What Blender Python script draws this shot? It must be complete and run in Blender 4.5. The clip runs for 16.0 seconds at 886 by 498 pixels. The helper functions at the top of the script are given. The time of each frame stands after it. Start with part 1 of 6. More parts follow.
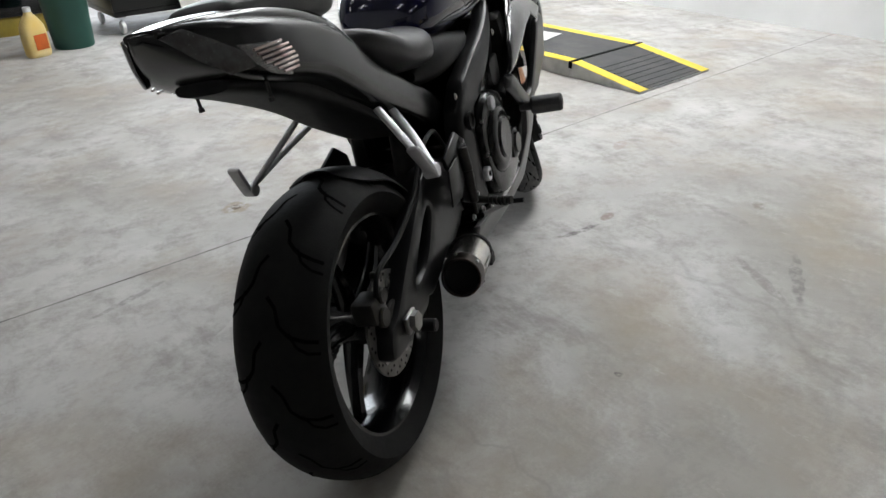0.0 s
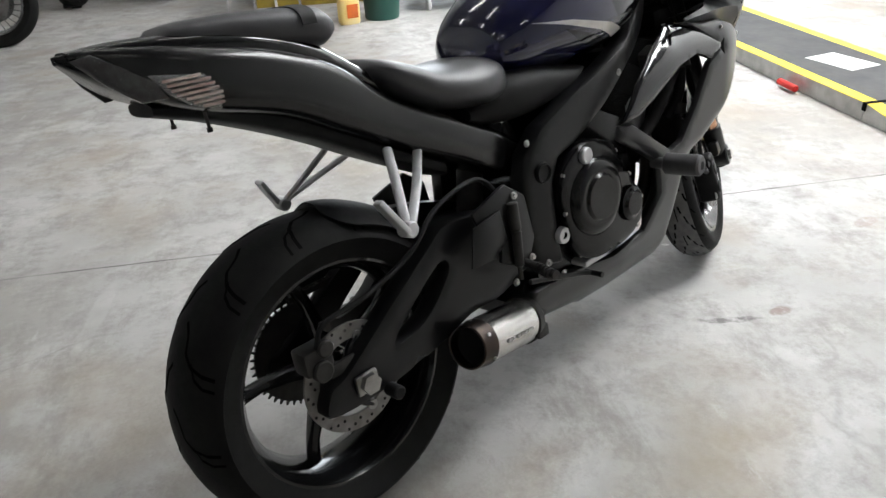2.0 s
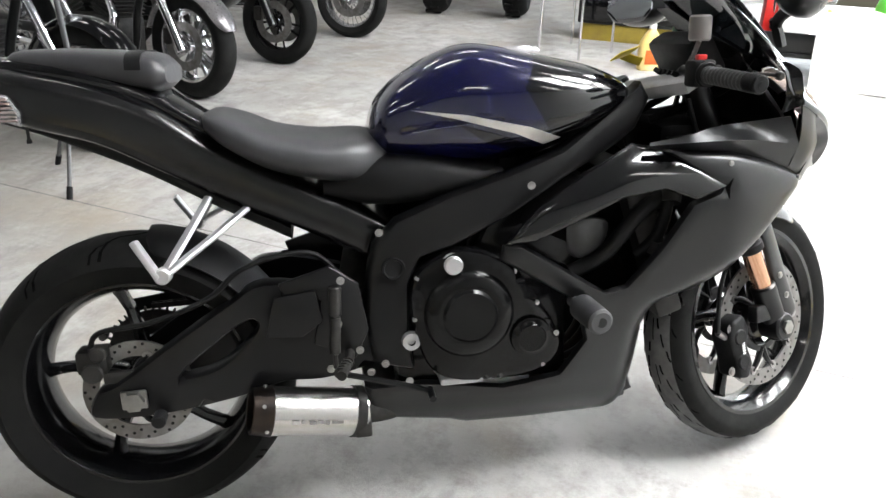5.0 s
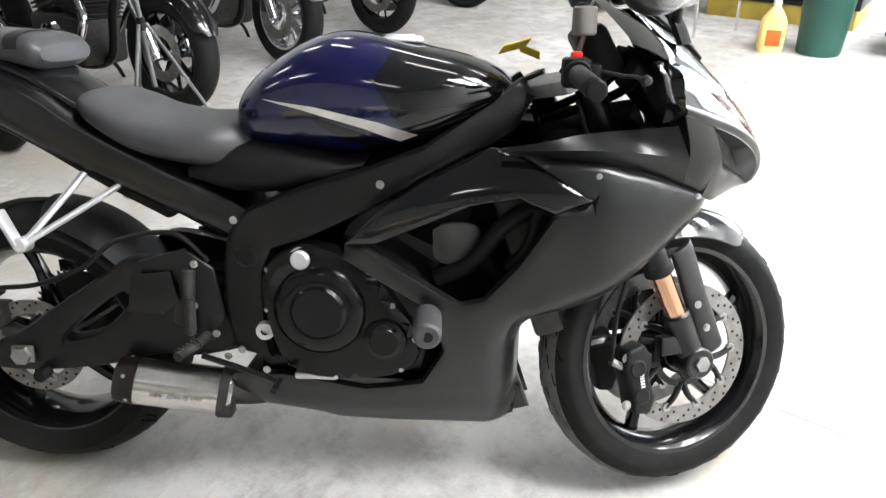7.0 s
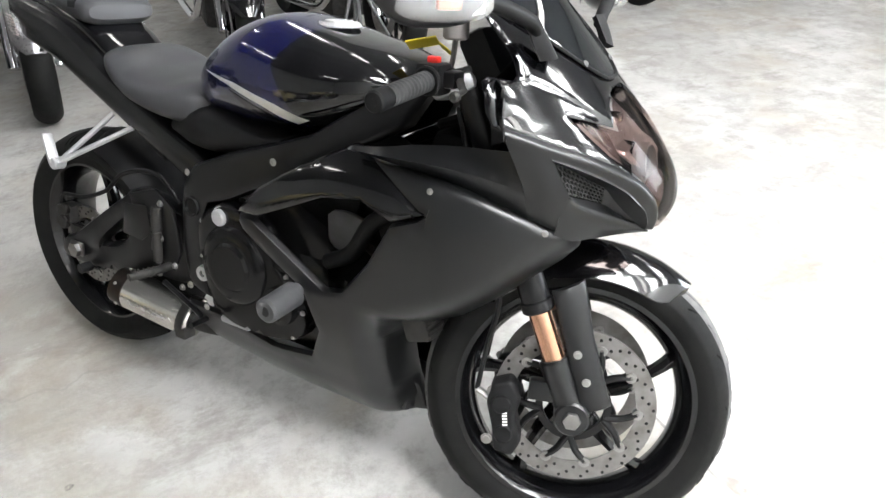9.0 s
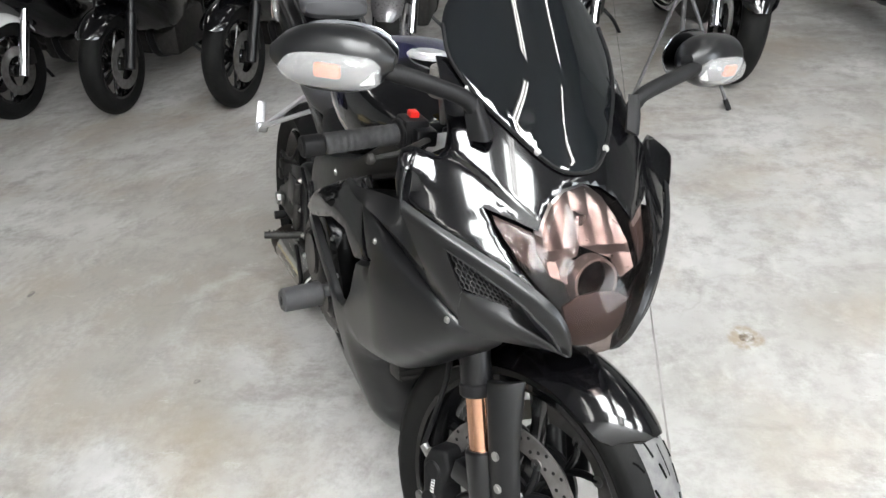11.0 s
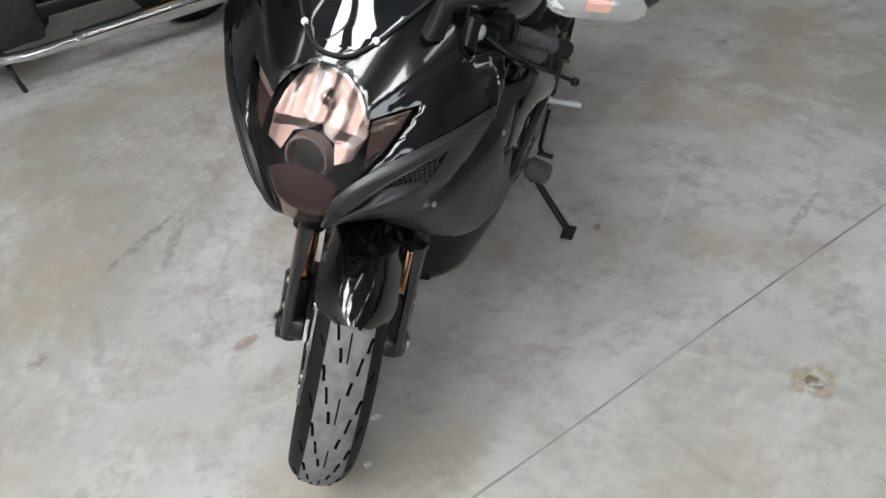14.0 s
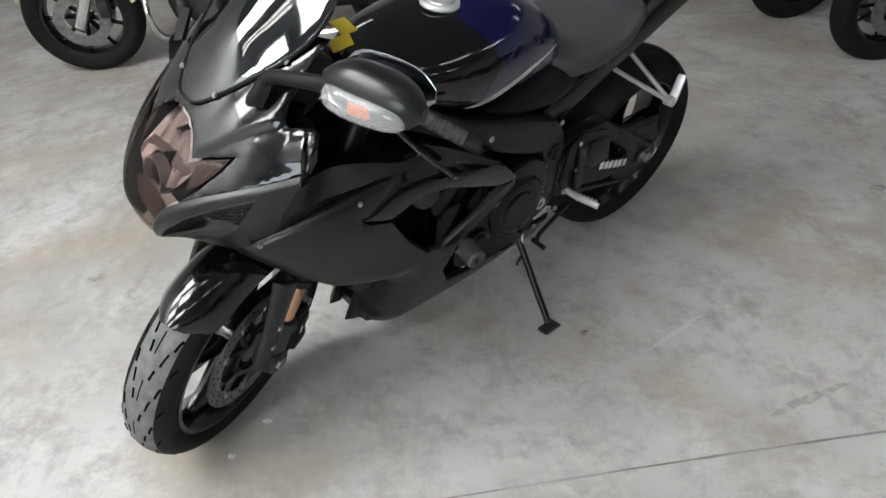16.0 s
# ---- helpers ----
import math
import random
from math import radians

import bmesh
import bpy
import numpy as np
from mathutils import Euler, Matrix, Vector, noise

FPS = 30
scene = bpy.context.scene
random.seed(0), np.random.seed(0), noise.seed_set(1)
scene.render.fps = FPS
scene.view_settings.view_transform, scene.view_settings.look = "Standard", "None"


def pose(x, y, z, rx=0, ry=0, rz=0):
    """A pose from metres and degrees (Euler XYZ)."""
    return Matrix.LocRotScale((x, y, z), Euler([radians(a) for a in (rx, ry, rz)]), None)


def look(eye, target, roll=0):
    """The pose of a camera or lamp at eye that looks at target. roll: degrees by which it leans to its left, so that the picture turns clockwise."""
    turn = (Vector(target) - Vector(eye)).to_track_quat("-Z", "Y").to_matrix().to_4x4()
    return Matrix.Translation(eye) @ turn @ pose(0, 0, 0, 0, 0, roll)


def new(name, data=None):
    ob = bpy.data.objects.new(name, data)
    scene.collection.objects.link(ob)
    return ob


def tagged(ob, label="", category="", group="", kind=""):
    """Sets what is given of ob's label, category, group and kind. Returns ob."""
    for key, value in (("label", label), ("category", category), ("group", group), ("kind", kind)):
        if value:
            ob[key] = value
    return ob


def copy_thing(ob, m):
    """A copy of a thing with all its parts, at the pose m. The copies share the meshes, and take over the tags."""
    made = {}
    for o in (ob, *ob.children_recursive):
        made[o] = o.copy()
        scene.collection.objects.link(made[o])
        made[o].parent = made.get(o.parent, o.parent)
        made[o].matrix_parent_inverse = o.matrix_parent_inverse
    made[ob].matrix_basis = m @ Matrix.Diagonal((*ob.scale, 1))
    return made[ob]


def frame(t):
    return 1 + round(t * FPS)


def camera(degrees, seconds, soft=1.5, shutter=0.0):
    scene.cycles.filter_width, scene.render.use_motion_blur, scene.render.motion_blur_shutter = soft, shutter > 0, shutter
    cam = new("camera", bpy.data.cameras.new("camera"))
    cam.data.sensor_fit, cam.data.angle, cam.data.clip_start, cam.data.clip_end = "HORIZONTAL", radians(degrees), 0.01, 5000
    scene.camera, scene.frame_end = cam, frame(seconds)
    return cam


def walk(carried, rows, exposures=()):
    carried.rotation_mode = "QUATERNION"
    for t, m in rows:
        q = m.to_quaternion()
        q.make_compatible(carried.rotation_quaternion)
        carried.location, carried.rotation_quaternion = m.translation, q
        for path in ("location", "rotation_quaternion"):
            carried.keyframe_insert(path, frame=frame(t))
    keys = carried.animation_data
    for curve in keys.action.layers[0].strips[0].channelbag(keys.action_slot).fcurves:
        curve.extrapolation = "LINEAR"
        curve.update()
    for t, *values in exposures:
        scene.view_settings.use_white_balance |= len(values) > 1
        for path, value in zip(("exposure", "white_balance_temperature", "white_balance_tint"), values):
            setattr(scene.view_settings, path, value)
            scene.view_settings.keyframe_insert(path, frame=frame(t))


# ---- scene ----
cam = camera(63.4, 16.0)
PATH = [
    (0, (-1.095, -0.632, 1.153), (0.541, -0.015, 0.182), -1.7),
    (0.5, (-1.004, -0.786, 1.162), (0.536, 0.076, 0.219), -1.9),
    (1, (-0.889, -0.911, 1.17), (0.508, 0.147, 0.207), -1.7),
    (1.5, (-0.708, -0.953, 1.19), (0.557, 0.243, 0.204), -1.5),
    (2, (-0.56, -1.03, 1.194), (0.57, 0.289, 0.203), -2.0),
    (2.5, (-0.414, -1.152, 1.236), (0.533, 0.291, 0.226), -0.9),
    (3, (-0.269, -1.216, 1.22), (0.484, 0.337, 0.21), -1.0),
    (3.5, (-0.096, -1.234, 1.233), (0.531, 0.377, 0.228), -0.1),
    (4, (0.105, -1.305, 1.247), (0.568, 0.379, 0.273), 0.0),
    (4.5, (0.274, -1.373, 1.264), (0.605, 0.345, 0.295), 0.9),
    (5, (0.46, -1.337, 1.264), (0.694, 0.416, 0.33), 0.7),
    (5.2, (0.526, -1.325, 1.26), (0.736, 0.443, 0.351), 1.1),
    (7.4, (1.248, -1.233, 1.289), (0.841, 0.444, 0.278), -2.7),
    (7.5, (1.3, -1.225, 1.265), (0.839, 0.45, 0.273), -2.9),
    (8, (1.52, -1.19, 1.277), (0.865, 0.404, 0.262), -2.5),
    (8.5, (1.682, -1.067, 1.28), (0.861, 0.434, 0.244), -3.7),
    (9, (1.829, -0.931, 1.305), (0.822, 0.433, 0.243), -4.4),
    (9.2, (1.914, -0.89, 1.313), (0.772, 0.382, 0.275), -5.1),
    (11.3, (2.211, -0.198, 1.349), (0.569, 0.199, 0.276), -6.6),
    (11.5, (2.213, -0.136, 1.341), (0.575, 0.179, 0.237), -6.8),
    (12, (2.167, 0.028, 1.319), (0.543, 0.1, 0.155), -7.3),
    (12.5, (2.192, 0.182, 1.315), (0.606, -0.034, 0.116), -8.6),
    (13, (2.266, 0.388, 1.319), (0.756, -0.064, 0.087), -8.9),
    (13.5, (2.246, 0.578, 1.298), (0.801, -0.011, 0.046), -8.0),
    (14, (2.213, 0.766, 1.31), (0.84, 0.015, 0.064), -7.3),
    (14.5, (2.174, 0.961, 1.323), (0.879, 0.066, 0.09), -7.0),
    (15, (2.026, 1.075, 1.313), (0.831, 0.026, 0.1), -5.6),
    (15.5, (1.881, 1.183, 1.323), (0.822, 0.001, 0.105), -4.9),
    (16, (1.751, 1.38, 1.352), (0.767, 0.05, 0.227), -3.5),
]
EXPOSURES = [(0, -0.58), (2, -0.02), (3.5, 0.52), (5, 0.82), (7.5, 0.98), (9, 0.8), (11.5, 0.2), (13, -0.33), (14.5, -0.42), (16, -0.26)]
walk(cam, [(t, look(eye, target, roll)) for t, eye, target, roll in PATH], EXPOSURES)

# ---- world ----
world = bpy.data.worlds.new("world")
scene.world = world
world.use_nodes = True
sky = world.node_tree.nodes.new("ShaderNodeTexSky")
sky.sky_type, sky.sun_disc = "NISHITA", False
sky.sun_elevation, sky.sun_rotation = radians(35), radians(120)
world.node_tree.links.new(sky.outputs[0], world.node_tree.nodes["Background"].inputs[0])
world.node_tree.nodes["Background"].inputs[1].default_value = 0.1
TUBE_POWER = 17.0
PANEL_POWER = 29.0
NORTH_FILL_POWER = 260.0

# ---- materials ----


def mat(name, col, rough=0.5, metal=0.0, col2=None, scale=8.0, rough2=None, bump=0.0, bscale=120.0, coat=0.0, spec=0.5, detail=6.0):
    m = bpy.data.materials.new(name)
    m.use_nodes = True
    nt = m.node_tree
    b = nt.nodes["Principled BSDF"]
    b.inputs["Metallic"].default_value = metal
    b.inputs["Roughness"].default_value = rough
    b.inputs["Coat Weight"].default_value = coat
    b.inputs["Coat Roughness"].default_value = 0.04
    b.inputs["Specular IOR Level"].default_value = spec
    geo = nt.nodes.new("ShaderNodeTexCoord")
    n = nt.nodes.new("ShaderNodeTexNoise")
    n.inputs["Scale"].default_value, n.inputs["Detail"].default_value = scale, detail
    nt.links.new(geo.outputs["Object"], n.inputs["Vector"])
    mix = nt.nodes.new("ShaderNodeMix")
    mix.data_type = "RGBA"
    c2 = col2 or tuple(min(1, c * 0.7) for c in col)
    mix.inputs["A"].default_value, mix.inputs["B"].default_value = (*col, 1), (*c2, 1)
    ramp = nt.nodes.new("ShaderNodeMapRange")
    ramp.inputs["From Min"].default_value, ramp.inputs["From Max"].default_value = 0.35, 0.68
    nt.links.new(n.outputs["Fac"], ramp.inputs["Value"])
    nt.links.new(ramp.outputs[0], mix.inputs["Factor"])
    nt.links.new(mix.outputs["Result"], b.inputs["Base Color"])
    r2 = rough * 1.25 if rough2 is None else rough2
    mr = nt.nodes.new("ShaderNodeMapRange")
    mr.inputs["To Min"].default_value, mr.inputs["To Max"].default_value = rough, min(1.0, r2)
    n2 = nt.nodes.new("ShaderNodeTexNoise")
    n2.inputs["Scale"].default_value, n2.inputs["Detail"].default_value = scale * 3.7, 4
    nt.links.new(geo.outputs["Object"], n2.inputs["Vector"])
    nt.links.new(n2.outputs["Fac"], mr.inputs["Value"])
    nt.links.new(mr.outputs[0], b.inputs["Roughness"])
    if bump:
        n3 = nt.nodes.new("ShaderNodeTexNoise")
        n3.inputs["Scale"].default_value, n3.inputs["Detail"].default_value = bscale, 5
        nt.links.new(geo.outputs["Object"], n3.inputs["Vector"])
        bp = nt.nodes.new("ShaderNodeBump")
        bp.inputs["Strength"].default_value, bp.inputs["Distance"].default_value = bump, 0.002
        nt.links.new(n3.outputs["Fac"], bp.inputs["Height"])
        nt.links.new(bp.outputs[0], b.inputs["Normal"])
    return m


def glass(name, col, rough=0.02, alpha=0.35, tint=(0.6, 0.6, 0.6)):
    """A thin tinted plastic pane: mostly clear, with gloss."""
    m = bpy.data.materials.new(name)
    m.use_nodes = True
    nt = m.node_tree
    out = nt.nodes["Material Output"]
    b = nt.nodes["Principled BSDF"]
    b.inputs["Base Color"].default_value = (*col, 1)
    b.inputs["Roughness"].default_value = rough
    b.inputs["Coat Weight"].default_value = 1.0
    tr = nt.nodes.new("ShaderNodeBsdfTransparent")
    tr.inputs[0].default_value = (*tint, 1)
    mx = nt.nodes.new("ShaderNodeMixShader")
    mx.inputs[0].default_value = alpha
    nt.links.new(tr.outputs[0], mx.inputs[1])
    nt.links.new(b.outputs[0], mx.inputs[2])
    nt.links.new(mx.outputs[0], out.inputs[0])
    return m


def glow(name, col, power):
    m = bpy.data.materials.new(name)
    m.use_nodes = True
    nt = m.node_tree
    e = nt.nodes.new("ShaderNodeEmission")
    e.inputs[0].default_value, e.inputs[1].default_value = (*col, 1), power
    nt.links.new(e.outputs[0], nt.nodes["Material Output"].inputs[0])
    return m


# scuffs and stains on the slab: place, turn, half length, half width, colour, strength
TAR = (0.13, 0.125, 0.12)
FLOOR_MARKS = [
    (1.140, 0.331, -9, 0.105, 0.016, TAR, 0.85), (0.335, 1.33, 0, 0.06, 0.055, (0.26, 0.21, 0.14), 0.75), (0.333, 1.335, 0, 0.026, 0.02, (0.10, 0.075, 0.05), 0.9),
    (0.28, 0.60, 30, 0.02, 0.014, (0.09, 0.06, 0.055), 0.9), (1.30, -0.25, 60, 0.16, 0.02, (0.2, 0.19, 0.18), 0.6), (1.62, 0.05, 80, 0.12, 0.02, (0.22, 0.21, 0.2), 0.5),
    (0.20, -1.13, 20, 0.022, 0.012, TAR, 0.9), (1.16, 0.77, 0, 0.012, 0.009, (0.75, 0.74, 0.72), 0.9), (1.24, 0.87, 0, 0.01, 0.01, (0.75, 0.74, 0.72), 0.9), (-0.2, 0.95, 15, 0.16, 0.014, TAR, 0.4),
    (0.62, -0.25, 0, 0.012, 0.012, TAR, 0.9), (0.9, -0.95, 70, 0.10, 0.018, (0.2, 0.19, 0.18), 0.5), (1.9, 0.75, 20, 0.07, 0.03, (0.28, 0.22, 0.19), 0.5),
]


MORE_MARKS = [
    (1.39, -0.32, 29, 0.17, 0.02, (0.17, 0.165, 0.16), 0.7), (1.30, 0.335, 10, 0.04, 0.02, (0.22, 0.17, 0.14), 0.7), (1.78, 0.02, 15, 0.045, 0.03, (0.17, 0.15, 0.12), 0.6),
    (0.03, 0.65, 28, 0.15, 0.008, (0.55, 0.54, 0.52), 0.4), (-0.994, 0.038, 0, 0.04, 0.02, TAR, 0.7),
    (-0.66, 0.78, 85, 0.22, 0.03, (0.52, 0.51, 0.5), 0.3), (1.36, 1.1, 10, 0.06, 0.025, (0.2, 0.19, 0.17), 0.7),
]


def concrete(name):
    """Old power-trowelled slab: warm grey, pale scuffs, dark stains, damp patches and hair cracks."""
    m = bpy.data.materials.new(name)
    m.use_nodes = True
    nt = m.node_tree
    b = nt.nodes["Principled BSDF"]
    b.inputs["Specular IOR Level"].default_value = 0.3
    tc = nt.nodes.new("ShaderNodeTexCoord")

    def noise_of(scale, detail, lo, hi, rough=0.6, stretch=None):
        n = nt.nodes.new("ShaderNodeTexNoise")
        n.inputs["Scale"].default_value, n.inputs["Detail"].default_value, n.inputs["Roughness"].default_value = scale, detail, rough
        if stretch:
            mp = nt.nodes.new("ShaderNodeMapping")
            mp.inputs["Scale"].default_value, mp.inputs["Location"].default_value = stretch, (scale, 3.1, 0)
            nt.links.new(tc.outputs["Object"], mp.inputs["Vector"])
            nt.links.new(mp.outputs[0], n.inputs["Vector"])
        else:
            nt.links.new(tc.outputs["Object"], n.inputs["Vector"])
        r = nt.nodes.new("ShaderNodeMapRange")
        r.inputs["From Min"].default_value, r.inputs["From Max"].default_value = lo, hi
        nt.links.new(n.outputs["Fac"], r.inputs["Value"])
        return r.outputs[0]

    def blend(a, col, fac, most=1.0):
        mx = nt.nodes.new("ShaderNodeMix")
        mx.data_type = "RGBA"
        if isinstance(a, tuple):
            mx.inputs["A"].default_value = (*a, 1)
        else:
            nt.links.new(a, mx.inputs["A"])
        mx.inputs["B"].default_value = (*col, 1)
        k = nt.nodes.new("ShaderNodeMath")
        k.operation = "MULTIPLY"
        nt.links.new(fac, k.inputs[0])
        k.inputs[1].default_value = most
        nt.links.new(k.outputs[0], mx.inputs["Factor"])
        return mx.outputs["Result"]

    c = blend((0.455, 0.448, 0.435), (0.305, 0.298, 0.288), noise_of(0.9, 8, 0.38, 0.62), 1.0)
    c = blend(c, (0.30, 0.275, 0.245), noise_of(0.45, 5, 0.46, 0.64, 0.55), 0.75)
    c = blend(c, (0.50, 0.50, 0.495), noise_of(1.4, 7, 0.54, 0.66, 0.65), 0.7)
    c = blend(c, (0.53, 0.52, 0.505), noise_of(3.2, 9, 0.5, 0.68, 0.7), 0.55)
    c = blend(c, (0.25, 0.24, 0.225), noise_of(6.5, 10, 0.46, 0.66, 0.76), 0.9)
    c = blend(c, (0.30, 0.25, 0.19), noise_of(1.7, 6, 0.50, 0.70, 0.6), 0.6)
    c = blend(c, (0.22, 0.205, 0.19), noise_of(3.4, 9, 0.56, 0.66, 0.72, (1, 0.45, 1)), 0.6)
    c = blend(c, (0.60, 0.595, 0.58), noise_of(14, 10, 0.6, 0.72, 0.78, (1, 0.35, 1)), 0.45)
    c = blend(c, (0.14, 0.135, 0.13), noise_of(45, 6, 0.66, 0.76, 0.7), 0.6)
    vor = nt.nodes.new("ShaderNodeTexVoronoi")
    vor.feature = "DISTANCE_TO_EDGE"
    vor.inputs["Scale"].default_value = 0.55
    wob = nt.nodes.new("ShaderNodeTexNoise")
    wob.inputs["Scale"].default_value, wob.inputs["Detail"].default_value = 3.0, 6
    nt.links.new(tc.outputs["Object"], wob.inputs["Vector"])
    va = nt.nodes.new("ShaderNodeVectorMath")
    va.operation = "MULTIPLY_ADD"
    va.inputs[1].default_value = (0.35, 0.35, 0)
    nt.links.new(wob.outputs["Color"], va.inputs[0])
    nt.links.new(tc.outputs["Object"], va.inputs[2])
    nt.links.new(va.outputs[0], vor.inputs["Vector"])
    cr = nt.nodes.new("ShaderNodeMapRange")
    cr.inputs["From Min"].default_value, cr.inputs["From Max"].default_value = 0.004, 0.0008
    nt.links.new(vor.outputs["Distance"], cr.inputs["Value"])
    ck = nt.nodes.new("ShaderNodeMath")
    ck.operation = "MULTIPLY"
    nt.links.new(cr.outputs[0], ck.inputs[0])
    nt.links.new(noise_of(1.3, 3, 0.5, 0.6), ck.inputs[1])
    c = blend(c, (0.2, 0.19, 0.18), ck.outputs[0], 0.28)

    def mark(u, v, turn, long, wide, col, most, ring=0.0):
        """A worn scuff or round stain of its own shape."""
        mp = nt.nodes.new("ShaderNodeMapping")
        mp.vector_type = "TEXTURE"
        mp.inputs["Location"].default_value, mp.inputs["Rotation"].default_value, mp.inputs["Scale"].default_value = (u, v, 0), (0, 0, radians(turn)), (long, wide, 1)
        nt.links.new(va2.outputs[0], mp.inputs["Vector"])
        ln = nt.nodes.new("ShaderNodeVectorMath")
        ln.operation = "LENGTH"
        nt.links.new(mp.outputs[0], ln.inputs[0])
        r = nt.nodes.new("ShaderNodeMapRange")
        r.inputs["From Min"].default_value, r.inputs["From Max"].default_value = 1.0, 0.75
        nt.links.new(ln.outputs["Value"], r.inputs["Value"])
        k = nt.nodes.new("ShaderNodeMath")
        k.operation = "MULTIPLY"
        nt.links.new(r.outputs[0], k.inputs[0])
        nt.links.new(speck, k.inputs[1])
        return blend(c, col, k.outputs[0], most)

    va2 = nt.nodes.new("ShaderNodeVectorMath")
    va2.operation = "MULTIPLY_ADD"
    va2.inputs[1].default_value = (0.03, 0.03, 0)
    wob2 = nt.nodes.new("ShaderNodeTexNoise")
    wob2.inputs["Scale"].default_value, wob2.inputs["Detail"].default_value = 18.0, 5
    nt.links.new(tc.outputs["Object"], wob2.inputs["Vector"])
    nt.links.new(wob2.outputs["Color"], va2.inputs[0])
    nt.links.new(tc.outputs["Object"], va2.inputs[2])
    speck = noise_of(26, 8, 0.38, 0.55, 0.7)
    for args in FLOOR_MARKS + MORE_MARKS:
        c = mark(*args)
    nt.links.new(c, b.inputs["Base Color"])
    r = nt.nodes.new("ShaderNodeMapRange")
    r.inputs["To Min"].default_value, r.inputs["To Max"].default_value = 0.55, 0.8
    nt.links.new(noise_of(2.3, 8, 0.3, 0.7), r.inputs["Value"])
    nt.links.new(r.outputs[0], b.inputs["Roughness"])
    bp = nt.nodes.new("ShaderNodeBump")
    bp.inputs["Strength"].default_value, bp.inputs["Distance"].default_value = 0.25, 0.004
    nt.links.new(noise_of(22, 10, 0.2, 0.8, 0.7), bp.inputs["Height"])
    nt.links.new(bp.outputs[0], b.inputs["Normal"])
    return m


GLOSS = mat("gloss_black_paint", (0.002, 0.002, 0.0025), 0.12, 0, (0.003, 0.003, 0.0035), 3, 0.16, coat=0.7, spec=0.25)
BLUE = mat("deep_blue_paint", (0.0010, 0.0015, 0.028), 0.16, 0.2, (0.0016, 0.0022, 0.038), 260, 0.2, coat=1.0)
SATIN = mat("satin_black_paint", (0.0055, 0.0057, 0.0063), 0.285, 0, (0.0063, 0.0065, 0.0071), 5, 0.30, spec=0.45)
PLASTIC = mat("black_plastic", (0.005, 0.005, 0.0055), 0.48, 0, (0.0075, 0.0075, 0.008), 25, 0.62, bump=0.12, bscale=500, spec=0.2)
# dark plastic, also for sheets that paint the shade in hollow places
DARK = mat("dark_plastic_void_shade", (0.002, 0.002, 0.002), 0.6, 0, (0.003, 0.003, 0.003), 30, 0.8, spec=0.05)
RUBBER = mat("tyre_rubber", (0.005, 0.005, 0.0052), 0.58, 0, (0.0085, 0.0085, 0.008), 18, 0.75, bump=0.2, bscale=260, spec=0.14)
WORN = mat("scrubbed_tyre_rubber", (0.10, 0.10, 0.103), 0.8, 0, (0.15, 0.148, 0.146), 40, 0.9, bump=0.3, bscale=300, spec=0.1)
GROOVE = mat("tyre_groove", (0.002, 0.002, 0.002), 0.85, 0, (0.003, 0.003, 0.003), 40, spec=0.05)
VINYL = mat("seat_vinyl", (0.028, 0.028, 0.031), 0.38, 0, (0.036, 0.036, 0.039), 14, 0.46, bump=0.2, bscale=700, spec=0.5)
RIM = mat("gloss_black_rim", (0.0025, 0.0025, 0.003), 0.15, 0, (0.0035, 0.0035, 0.004), 20, 0.22, coat=0.25, spec=0.4)
ALU = mat("cast_aluminium", (0.5, 0.5, 0.51), 0.38, 0.55, (0.42, 0.42, 0.43), 30, 0.5)
STEEL = mat("brushed_steel", (0.34, 0.335, 0.325), 0.3, 1.0, (0.25, 0.245, 0.24), 40, 0.42)
CHROME = mat("chrome", (0.75, 0.75, 0.77), 0.07, 1.0, (0.7, 0.7, 0.72), 20, 0.1)
DISC = mat("brake_disc_steel", (0.23, 0.225, 0.22), 0.4, 0.8, (0.15, 0.14, 0.13), 35, 0.55)
CAN = mat("brushed_silencer_steel", (0.62, 0.61, 0.59), 0.22, 1.0, (0.57, 0.56, 0.54), 18, 0.26)
SEMI = mat("semi_gloss_black_paint", (0.003, 0.003, 0.0035), 0.22, 0, (0.0045, 0.0045, 0.005), 6, 0.28, spec=0.4)
BOLT = mat("dull_bolt_steel", (0.42, 0.415, 0.40), 0.34, 0.8, (0.30, 0.295, 0.285), 60, 0.5)
PALE = mat("pale_heat_shield", (0.075, 0.075, 0.078), 0.4, 0.3, (0.045, 0.045, 0.045), 20)
# grey mesh wire, its colour darkened to hold the duct's shade
WIRE = mat("duct_wire_shaded", (0.022, 0.022, 0.023), 0.45, 0.2, (0.03, 0.03, 0.03), 30)
GOLD = mat("copper_gold_tube", (0.62, 0.36, 0.24), 0.16, 1.0, (0.55, 0.31, 0.2), 15, 0.22)
FRAME = mat("black_frame_paint", (0.0035, 0.0035, 0.004), 0.26, 0, (0.005, 0.005, 0.0055), 18, 0.36, spec=0.3)
ENGINE = mat("black_engine_paint", (0.0025, 0.0025, 0.003), 0.15, 0, (0.004, 0.004, 0.004), 30, 0.22, spec=0.25)
GREASE = mat("greasy_dark_metal", (0.02, 0.0195, 0.019), 0.42, 0.3, (0.036, 0.034, 0.032), 45, 0.62, spec=0.3)
BURNT = mat("heat_tinted_steel", (0.055, 0.042, 0.034), 0.32, 1.0, (0.03, 0.028, 0.03), 25, 0.45)
# soot of the tailpipe, and the painted-in shade of holes and ducts
SOOT_AND_HOLE = mat("soot_and_hole_shade", (0.004, 0.004, 0.004), 0.9)
WHITE = mat("white_print", (0.75, 0.75, 0.74), 0.45)
